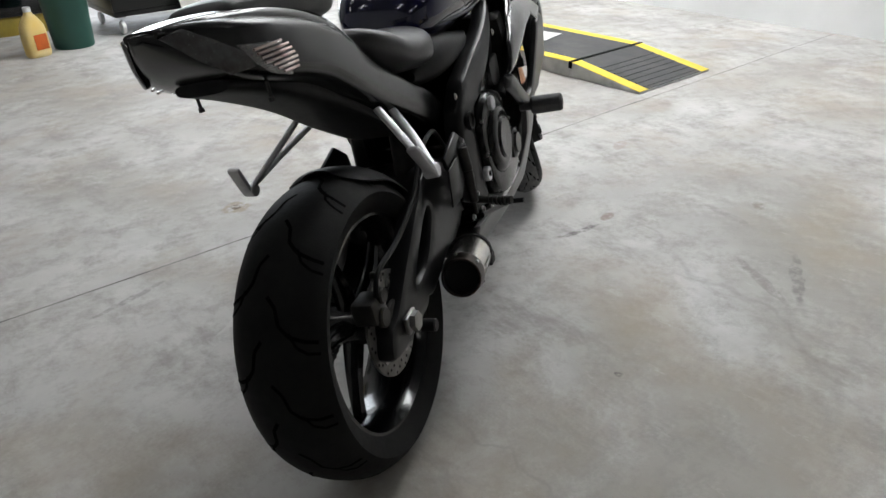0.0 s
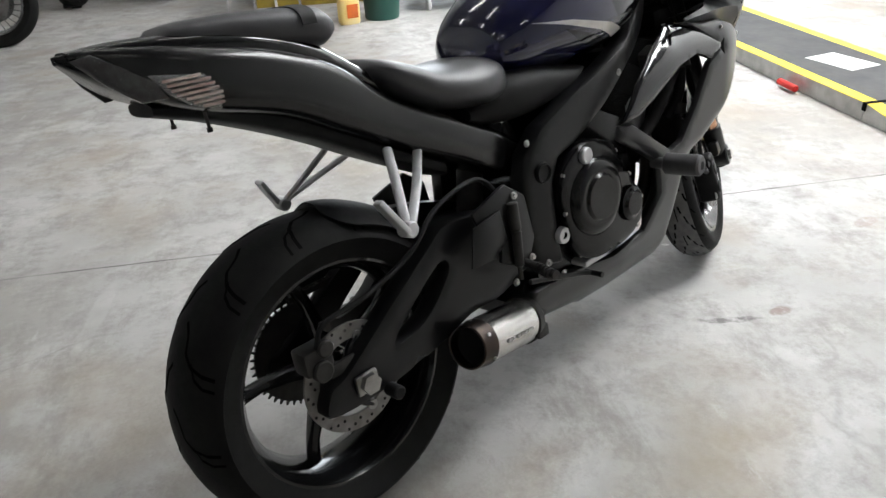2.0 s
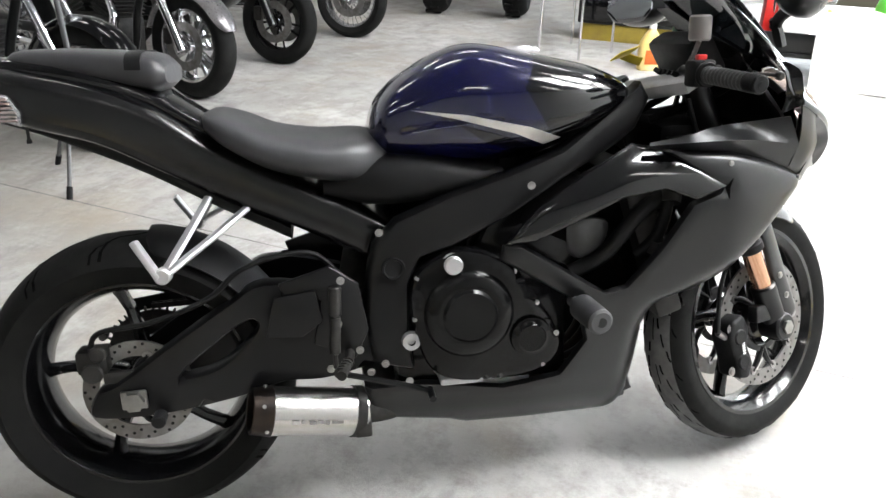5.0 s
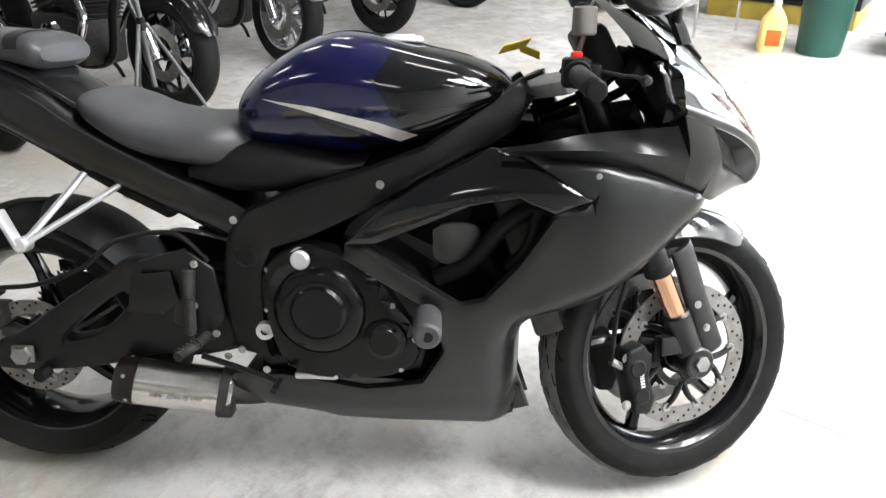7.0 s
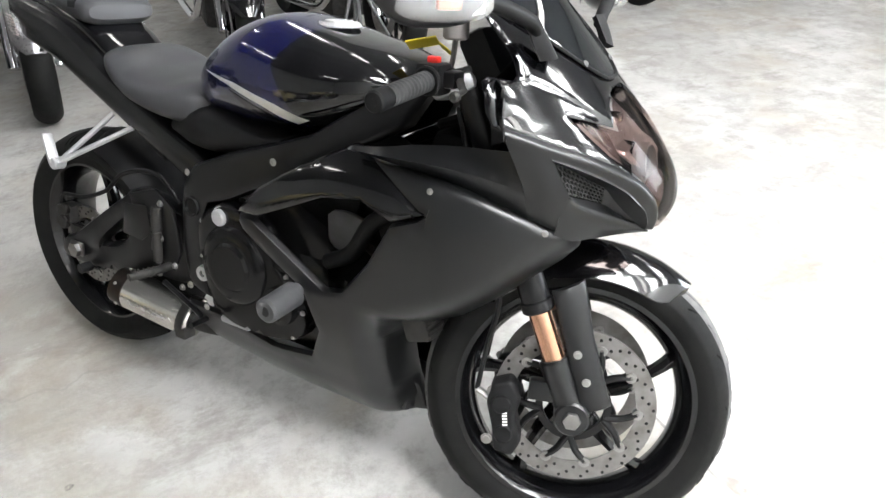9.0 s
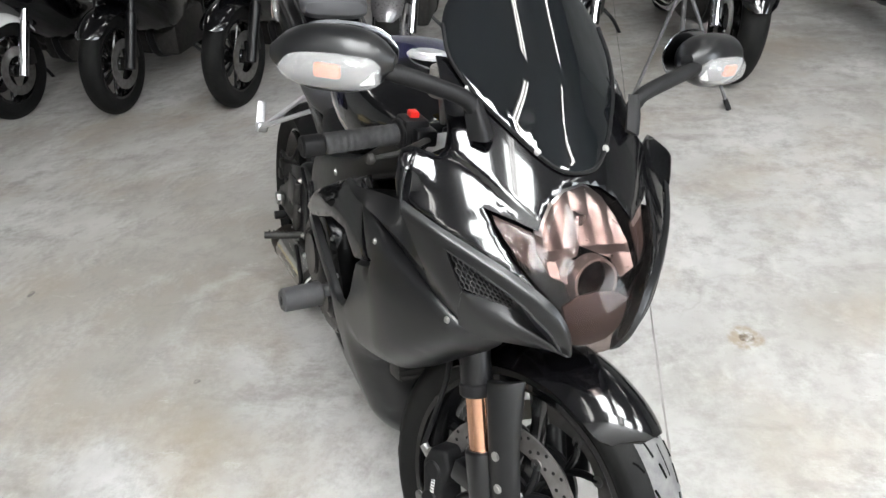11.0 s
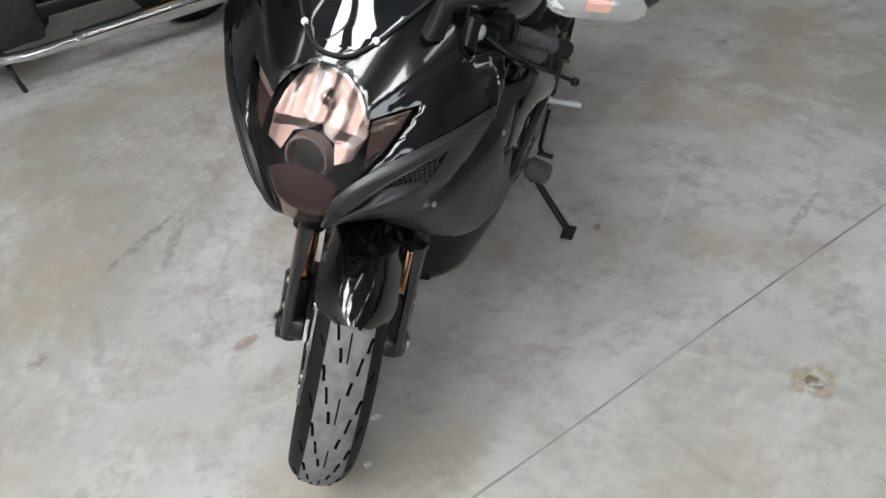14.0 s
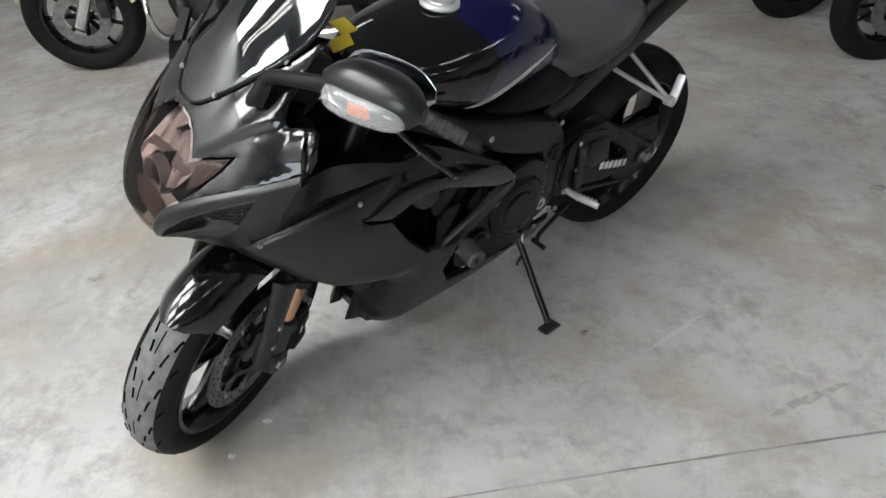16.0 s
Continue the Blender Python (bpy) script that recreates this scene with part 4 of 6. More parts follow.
part("silencer_bolts", join(*[cyl(ex0 + exd * 0.036 + Vector((0, 0.0518 * math.cos(a), 0.0518 * math.sin(a))), ex0 + exd * 0.036 + Vector((0, 0.055 * math.cos(a), 0.055 * math.sin(a))), 0.004, seg=8) for a in [k * math.pi / 3 + 0.4 for k in range(6)]]), BOLT, can)
badge = join(*[moved(cube(w0, w1, -0.0534, -0.0528, -0.004 + 0.002 * (i % 2), 0.004, 0), Matrix.Translation(ex0.lerp(ex1, 0.55)) @ Matrix.Rotation(0.206, 4, "Z") @ Matrix.Rotation(0.22, 4, "Y")) for i, (w0, w1) in enumerate(((-0.055, -0.04), (-0.036, -0.03), (-0.02, -0.008), (-0.004, 0.008), (0.012, 0.022), (0.026, 0.05)))])
part("silencer_badge", badge, BOLT, can, "dark printed badge on the silencer")
part("link_pipe", tube([ex1 - exd * 0.01, (0.52, -0.095, 0.212), (0.6, -0.03, 0.22), (0.8, 0, 0.22)], 0.028, 16), GREASE, bike)

# tail, seats


TAIL = [(-0.296, 0.962, 0.95, 0.012), (-0.25, 0.964, 0.905, 0.06), (-0.2, 0.957, 0.872, 0.098), (-0.13, 0.945, 0.842, 0.118), (0.0, 0.915, 0.80, 0.122), (0.10, 0.875, 0.745, 0.118), (0.2, 0.80, 0.69, 0.112), (0.37, 0.708, 0.605, 0.108), (0.47, 0.66, 0.55, 0.105), (0.53, 0.62, 0.53, 0.1)]
part("tail_fairing", hull(TAIL, 40, 36, 5.0), TAILBLACK, bike, "black tail fairing")
part("tail_top", hull([(-0.285, 0.966, 0.95, 0.03), (-0.2, 0.968, 0.93, 0.065), (-0.05, 0.955, 0.90, 0.085), (0.08, 0.915, 0.86, 0.09), (0.18, 0.85, 0.80, 0.085), (0.22, 0.83, 0.78, 0.08)], 24, 24, 3.0), GLOSS, bike, "gloss black tail top panel")
part("undertail", hull([(-0.2, 0.872, 0.85, 0.05), (-0.1, 0.85, 0.815, 0.07), (0.05, 0.8, 0.745, 0.075), (0.2, 0.7, 0.66, 0.08), (0.33, 0.63, 0.59, 0.08)], 18, 20, 3.0), PLASTIC, bike)
part("pillion_seat", hull([(-0.16, 0.958, 0.948, 0.04), (-0.14, 0.975, 0.94, 0.062), (-0.05, 0.978, 0.925, 0.08), (0.05, 0.972, 0.905, 0.095), (0.11, 0.964, 0.895, 0.1), (0.128, 0.945, 0.91, 0.09)], 30, 28, 3.2), VINYL, bike, "black vinyl pillion pad with a strap")
strap = []
for k in range(29):
    a = math.pi * (k / 28)
    strap.append((0.075, 0.0985 * math.copysign(abs(math.cos(a)) ** (2 / 3.2), math.cos(a)), 0.935 + 0.0350 * abs(math.sin(a)) ** (2 / 3.2)))
part("pillion_strap", loft([[(x - 0.014, y, z) for x, y, z in strap], [(x - 0.014, y * 1.02, z + 0.0025) for x, y, z in strap], [(x + 0.014, y * 1.02, z + 0.002) for x, y, z in strap], [(x + 0.014, y, z) for x, y, z in strap]], closed=False), PLASTIC, bike)
part("rider_seat", hull([(0.172, 0.846, 0.828, 0.06), (0.2, 0.857, 0.80, 0.115), (0.25, 0.845, 0.765, 0.14), (0.31, 0.82, 0.735, 0.15), (0.40, 0.806, 0.712, 0.15), (0.48, 0.806, 0.70, 0.13), (0.53, 0.79, 0.705, 0.09), (0.552, 0.76, 0.725, 0.06)], 34, 32, 2.7), VINYL, bike, "black vinyl rider seat")
part("seat_panel", hull([(0.40, 0.72, 0.68, 0.10), (0.5, 0.765, 0.655, 0.135), (0.6, 0.765, 0.66, 0.145), (0.7, 0.74, 0.685, 0.14), (0.76, 0.73, 0.715, 0.12)], 20, 24, 3.0), PLASTIC, bike, "textured black plastic side panel")
SIGNAL = [(-0.208, 0.915), (-0.136, 0.902), (-0.118, 0.872), (-0.122, 0.845), (-0.165, 0.862), (-0.19, 0.885)]


def signal_y(x, z):
    return ease([(-0.25, 0.075), (-0.2, 0.106), (-0.13, 0.128), (-0.1, 0.13)], x)[0] - 0.25 * max(0, 0.87 - z)


for s, place in ((-1, right), (1, left)):
    lens = shell(SIGNAL, signal_y, place, 0.004, 0.012, (), 0.006)
    ob = part("rear_signal", lens, LENS, bike, "clear rear indicator lens with an amber bulb")
    part("bulb", cyl((-0.165, s * 0.085, 0.878), (-0.145, s * 0.10, 0.872), 0.009, seg=12, bevel=0.003), ORANGE, ob)
    for i in range(7):
        z = 0.858 + 0.0075 * i
        pts = [(x, s * (signal_y(x, z) + 0.0045), z) for x in [-0.205 + 0.004 * k for k in range(23)] if inside((x, z), SIGNAL)]
        if len(pts) > 2:
            part("rib", tube([pts[0], pts[len(pts) // 2], pts[-1]], 0.0024, 6, 3), RIBBED, ob)
    tl = shell([(-0.285, 0.952), (-0.262, 0.957), (-0.2, 0.905), (-0.19, 0.878), (-0.222, 0.878), (-0.255, 0.91)], lambda x, z: ease([(-0.3, 0.022), (-0.25, 0.068), (-0.19, 0.106)], x)[0], place, 0.004, 0.012, (), 0.004)
    part("tail_lamp", tl, mat("clear_grey_lens", (0.07, 0.07, 0.073), 0.22, 0.1, (0.045, 0.04, 0.04), 60, 0.3, coat=0.15), bike, "clear grey tail lamp lens")
    part("hanger_bolt", join(cyl((-0.13, s * 0.07, 0.845), (-0.13, s * 0.07, 0.812), 0.003, seg=8), cyl((-0.13, s * 0.07, 0.818), (-0.13, s * 0.07, 0.811), 0.005, seg=8)), GREASE, bike)
    peg = join(tube([(0.180, s * 0.095, 0.695), (0.148, s * 0.145, 0.645), (0.104, s * 0.210, 0.580)], 0.0095, 8, flat=0.7), tube([(0.250, s * 0.095, 0.670), (0.185, s * 0.155, 0.628), (0.110, s * 0.213, 0.582)], 0.0095, 8, flat=0.7), cyl((0.104, s * 0.196, 0.578), (0.104, s * 0.226, 0.581), 0.015, seg=14, bevel=0.003))
    ob = part("pillion_hanger", peg, ALU, bike, "silver pillion footrest hanger")
    part("folded_footrest", moved(cube(-0.006, 0.006, -0.013, 0.013, 0.0, 0.080, 0.004), pose(0.098, s * 0.216, 0.576, s * 10, -30, 0)), ALU, ob)

# tank: rows of x, top, bottom, half width
TANK = [(0.495, 0.80, 0.775, 0.05), (0.51, 0.85, 0.76, 0.095), (0.54, 0.888, 0.745, 0.12), (0.58, 0.917, 0.74, 0.138), (0.643, 0.952, 0.735, 0.155), (0.714, 0.969, 0.73, 0.168), (0.80, 0.956, 0.735, 0.176), (0.88, 0.939, 0.755, 0.172), (0.96, 0.92, 0.79, 0.15), (1.02, 0.894, 0.825, 0.11), (1.05, 0.868, 0.845, 0.06)]


def tank_shear(y, z):
    return 0.0


tank_bm = hull(TANK, 60, 40, 2.5)


def seam(p):
    """Ahead of the tank's paint seam, a chevron on each flank."""
    z = p.z
    return p.x - (0.80 + 0.05 * (z > 0.93) * (z - 0.93) / 0.03 + 0.6 * abs(z - 0.885) - (0.012 if abs(p.y) < 0.1 else 0))


from mathutils.bvhtree import BVHTree

tank_tree = BVHTree.FromBMesh(tank_bm)
for sgn, name, m, lab in ((-1, "tank_rear", BLUE, "deep metallic blue rear half of the fuel tank"), (1, "tank_front", GLOSS, "gloss black front half of the fuel tank")):
    bm = tank_bm.copy()
    for n_ in ((1, 0, -0.6), (1, 0, 0.6)):
        bmesh.ops.bisect_plane(bm, geom=bm.verts[:] + bm.edges[:] + bm.faces[:], plane_co=(0.79, 0, 0.885), plane_no=n_)
    kill = []
    for f in bm.faces:
        c = f.calc_center_median()
        ahead = (c.x - 0.79) > 0.6 * abs(c.z - 0.885)
        if ahead != (sgn > 0):
            kill.append(f)
    bmesh.ops.delete(bm, geom=kill, context="FACES")
    part(name, bm, m, bike, lab)


def tank_skin(x, z, s):
    hit = tank_tree.ray_cast(Vector((x, s * 0.5, z)), Vector((0, -s, 0)))
    return hit[0].y * s if hit[0] else 0.1


for s, place in ((-1, right), (1, left)):
    part("tank_stripe", shell([(0.575, 0.849), (0.68, 0.838), (0.80, 0.812), (0.868, 0.787), (0.835, 0.774), (0.77, 0.801), (0.66, 0.831)], lambda x, z: tank_skin(x, z, s) + 0.0015, place, 0.001, 0.012, (), 0.0), SILVER, bike, "silver tapering stripe on the tank")
    part("tank_stripe_shade", shell([(0.66, 0.822), (0.77, 0.789), (0.825, 0.764), (0.80, 0.752), (0.72, 0.782)], lambda x, z: tank_skin(x, z, s) + 0.001, place, 0.001, 0.012, (), 0.0), GLOSS, bike)
part("fuel_cap", lathe([(0.0, 0.012), (0.028, 0.012), (0.03, 0.008), (0.04, 0.009), (0.046, 0.004), (0.046, 0)], 28), ALU, bike).matrix_basis = Matrix.Translation((0.82, 0, 0.949)) @ pose(0, 0, 0, 90) @ pose(0, 0, 0, 0, 0, 0)

# side fairings


def side_y(x, z):
    w = ease([(0.13, 0.07), (0.15, 0.10), (0.20, 0.14), (0.25, 0.16), (0.30, 0.178), (0.40, 0.207), (0.55, 0.226), (0.67, 0.238), (0.71, 0.232), (0.75, 0.219), (0.8, 0.20)], z)[0]
    w -= 1.0 * max(0, x - 1.2) ** 1.6
    w -= 0.06 * max(0, 0.8 - x)
    # the sheet turns in round the wheel along its front edge, and behind the wheel lower down
    edge = lerp([(1.06, 0.375), (1.104, 0.422), (1.172, 0.457), (1.232, 0.487), (1.293, 0.533), (1.346, 0.582), (1.389, 0.62), (1.416, 0.67)], x)[0]
    if x > 1.06:
        d = max(0.0, z - edge) * 0.8
        w -= 0.045 * max(0.0, 1 - d / 0.05) ** 2
    w -= 0.085 * max(0.0, min(1.0, (x - 0.99) / 0.09)) ** 2 * max(0.0, min(1.0, (0.46 - z) / 0.08))
    return max(w, 0.05)


FAIR = [(1.02, 0.770), (1.118, 0.757), (1.205, 0.748), (1.281, 0.729), (1.35, 0.705), (1.416, 0.670), (1.410, 0.645), (1.389, 0.62), (1.346, 0.582), (1.293, 0.533), (1.232, 0.487), (1.172, 0.457), (1.104, 0.422), (1.07, 0.38), (1.068, 0.25), (1.098, 0.16), (1.05, 0.148), (0.98, 0.148), (0.68, 0.142), (0.638, 0.165), (0.47, 0.195), (0.455, 0.285), (0.58, 0.29), (0.75, 0.262), (0.87, 0.285), (0.915, 0.37), (0.89, 0.46), (0.73, 0.562), (0.735, 0.592), (0.775, 0.59), (0.949, 0.478), (0.993, 0.488), (1.056, 0.561), (1.115, 0.655), (1.185, 0.682), (1.06, 0.758)]
INNER = [(0.735, 0.595), (0.80, 0.662), (0.90, 0.722), (1.005, 0.772), (1.06, 0.762), (1.185, 0.688), (1.12, 0.662), (1.054, 0.688), (0.97, 0.675), (0.886, 0.637), (0.797, 0.60)]


def inner_y(x, z):
    low = ease([(0.735, 0.597), (0.80, 0.61), (0.886, 0.645), (0.97, 0.685), (1.054, 0.695), (1.185, 0.685)], x)[0]
    return side_y(x, z) + 0.002 - 4.5 * max(0, z - low) ** 2


for s, place in ((-1, right), (1, left)):
    fa = part("side_fairing", shell(FAIR, side_y, place, 0.004, 0.014, (), 0.013), SATIN, bike, "satin black side fairing")
    part("fairing_screw", bolt((1.380, s * (side_y(1.38, 0.684) + 0.001), 0.684), (0.3, s, 0.1), 0.0042), BOLT, fa)
    part("fairing_screw", bolt((1.193, s * (side_y(1.193, 0.73) + 0.001), 0.730), (0, s, 0.2), 0.0042), BOLT, fa)
    part("inner_fairing", shell(INNER, inner_y, place, 0.004, 0.008, (), 0.006), GLOSS, bike, "gloss black inner fairing panel")
    reach = -0.322 if s < 0 else 0.285
    part("frame_slider", join(cyl((0.885, s * 0.2, 0.462), (0.885, s * 0.235, 0.462), 0.014, seg=14), cyl((0.89, s * 0.232, 0.46), (0.898, reach, 0.458), 0.0265, 0.0255, seg=24, bevel=0.005)), mat("worn_nylon", (0.035, 0.035, 0.038), 0.5, 0, (0.05, 0.05, 0.052), 40), bike, "black nylon crash bobbin")
    # flat black disc that paints the shade inside the bore
    part("slider_bore", cyl((0.8985, reach - s * 0.0005, 0.458), (0.8985, reach + s * 0.0005, 0.458), 0.010, seg=16), SOOT_AND_HOLE, bike)

for s in (-1, 1):
    # near-black sheet across the window, painting the shade inside the fairing
    part("window_shade_sheet", plate([(0.72, 0.57), (0.80, 0.50), (0.95, 0.43), (1.07, 0.46), (1.19, 0.69), (1.02, 0.74), (0.85, 0.67)], s * 0.095, s * 0.105, 0.003), DARK, bike, "near-black sheet for the shade behind the fairing window")
    part("shroud_panel", shell([(0.86, 0.585), (0.93, 0.615), (0.985, 0.60), (0.965, 0.545), (0.91, 0.53)], lambda x, z: 0.118 + 0.02 * math.sin((x - 0.86) * 20), right if s < 0 else left, 0.003, 0.014, (), 0.005, True), PALE, bike, "pale grey heat shield")
part("belly_pan", hull([(0.46, 0.24, 0.20, 0.10), (0.64, 0.21, 0.16, 0.10), (0.7, 0.2, 0.14, 0.095), (1.0, 0.2, 0.145, 0.09), (1.06, 0.19, 0.16, 0.08)], 14, 20, 4), SATIN, bike, "satin black belly pan")

# nose: a hood bowed to both sides, a smoked lens let into it, satin cheeks with air ducts below
CREASE = [(0.07, 0.852), (0.10, 0.872), (0.142, 0.908), (0.188, 0.934)]


def nose_x(y, z):
    d = z - 0.85
    return 1.457 - 0.874 * d - 1.242 * d * d + 6.651 * d**3 - 29.07 * d**4 - 2.35 * y * y


def hood_x(y, z):
    """The hood's skin: a step down along the crease from the lens to the mirror's foot."""
    y = abs(y)
    x = nose_x(y, z)
    if y > 0.07:
        line = ease(CREASE, y)[0]
        t = min(1.0, max(0.0, (line - z + 0.008) / 0.016))
        x -= 0.006 * t * t * (3 - 2 * t) * min(1.0, (y - 0.07) / 0.02) * min(1.0, max(0.0, (z - 0.80) / 0.05))
    return x + 0.02 * max(0.0, y - 0.19) / 0.05 * max(0.0, min(1.0, (z - 0.87) / 0.03))


def both(half):
    """An outline from the middle out and down, and its mirror image."""
    return half + [(-y, z) for y, z in half[::-1] if y > 0]


LAMP = [(0, 0.899), (0.03, 0.893), (0.055, 0.877), (0.07, 0.858), (0.077, 0.843), (0.105, 0.853), (0.137, 0.863), (0.128, 0.84), (0.115, 0.813), (0.096, 0.789), (0.076, 0.767), (0.06, 0.744), (0.049, 0.72), (0.041, 0.70), (0.03, 0.684), (0, 0.677)]
UPPER = [(0, 0.914), (0.03, 0.918), (0.054, 0.936), (0.085, 0.967), (0.115, 1.0), (0.126, 1.035), (0.152, 1.035), (0.158, 0.99), (0.163, 0.95), (0.172, 0.926), (0.18, 0.917), (0.197, 0.921), (0.212, 0.924), (0.226, 0.918), (0.234, 0.902), (0.238, 0.875), (0.238, 0.858), (0.203, 0.838), (0.163, 0.819), (0.128, 0.801), (0.1, 0.783), (0.083, 0.768)]
EDGE = [(0.089, 0.773), (0.099, 0.787), (0.118, 0.811), (0.131, 0.838), (0.141, 0.867), (0.105, 0.857), (0.079, 0.848), (0.073, 0.86), (0.057, 0.880), (0.031, 0.896), (0, 0.902)]
OUT = UPPER + EDGE
cowl_outline = OUT + [(-y, z) for y, z in OUT[-2:0:-1]]
part("front_cowl", shell(cowl_outline, hood_x, front, 0.004, 0.0065, (), 0.003), GLOSS, bike, "gloss black front cowl")
lens_outline = LAMP + [(-y, z) for y, z in LAMP[-2:0:-1]]
part("headlamp_lens", shell(lens_outline, lambda y, z: nose_x(y, z) + 0.0015, front, 0.002, 0.007, (), 0.002), SMOKE, bike, "smoked headlamp lens")


def bowl(y, z):
    """The main reflector: a fluted upper bowl, a stepped shelf, and a recess for the low beam."""
    back = nose_x(0.5 * y, z) - 0.028 - 0.03 * math.cos(min(1.5, math.hypot(y / 0.085, (z - 0.845) / 0.062)))
    if z > 0.812:
        return back + 0.003 * abs(math.sin(105 * y))
    return back + 0.02 - 0.006 * abs(math.sin(70 * y + 0.8))


BOWL = both([(0, 0.894), (0.03, 0.887), (0.054, 0.871), (0.07, 0.845), (0.078, 0.818), (0.07, 0.794), (0.045, 0.783), (0.036, 0.806), (0, 0.815)])
part("reflector", shell(BOWL, bowl, front, 0.003, 0.0045, (), 0.0), REFLECTOR, bike, "fluted chrome headlamp reflector", smooth=14)
part("projector_ring", moved(lathe([(0.031, -0.01), (0.032, 0.012), (0.0355, 0.012), (0.038, -0.01)], 32, closed=True), Matrix.Translation((1.474, 0, 0.78)) @ pose(0, 0, 0, 0, 0, -90) @ pose(0, 0, 0, 12)), REFLECTOR, bike, "chrome low beam ring")
part("projector", moved(lathe([(0.0, 0.014), (0.012, 0.012), (0.022, 0.007), (0.03, -0.004), (0.03, -0.008), (0, -0.008)], 28), Matrix.Translation((1.468, 0, 0.78)) @ pose(0, 0, 0, 0, 0, -90) @ pose(0, 0, 0, 12)), SMOKE, bike, "dark low beam projector")
part("headlamp_bulb", cyl((1.40, 0, 0.85), (1.425, 0, 0.85), 0.010, seg=14, bevel=0.003), CHROME, bike, "headlamp bulb")
part("lamp_chin", shell(both([(0, 0.772), (0.03, 0.768), (0.055, 0.755), (0.045, 0.71), (0.03, 0.69), (0, 0.682)]), lambda y, z: nose_x(y, z) - 0.02, front, 0.003, 0.012, (), 0.0), COPPERY, bike, "smoked chin under the low beam")
# near-black sheet that stands for the dark inside of the lamp
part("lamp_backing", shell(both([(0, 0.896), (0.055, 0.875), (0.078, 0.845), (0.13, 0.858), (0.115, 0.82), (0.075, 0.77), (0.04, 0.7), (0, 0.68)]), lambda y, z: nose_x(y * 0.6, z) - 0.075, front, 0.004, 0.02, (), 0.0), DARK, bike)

# unseen sheet added to keep light from showing through the cowl
part("cowl_light_block", shell(both([(0, 0.92), (0.10, 0.935), (0.17, 0.90), (0.195, 0.85), (0.178, 0.78), (0.14, 0.71), (0, 0.69)]), lambda y, z: nose_x(y, z) - 0.088, front, 0.004, 0.02, (), 0.0), DARK, bike, "added near-black blocking sheet behind the headlamp")
DUCT_TOP = [(1.458, 0.096, 0.742), (1.447, 0.108, 0.760), (1.428, 0.135, 0.777), (1.410, 0.160, 0.793), (1.394, 0.184, 0.806)]
DUCT_LOW = [(1.450, 0.094, 0.724), (1.443, 0.105, 0.730), (1.430, 0.127, 0.738), (1.420, 0.150, 0.745), (1.412, 0.170, 0.752)]
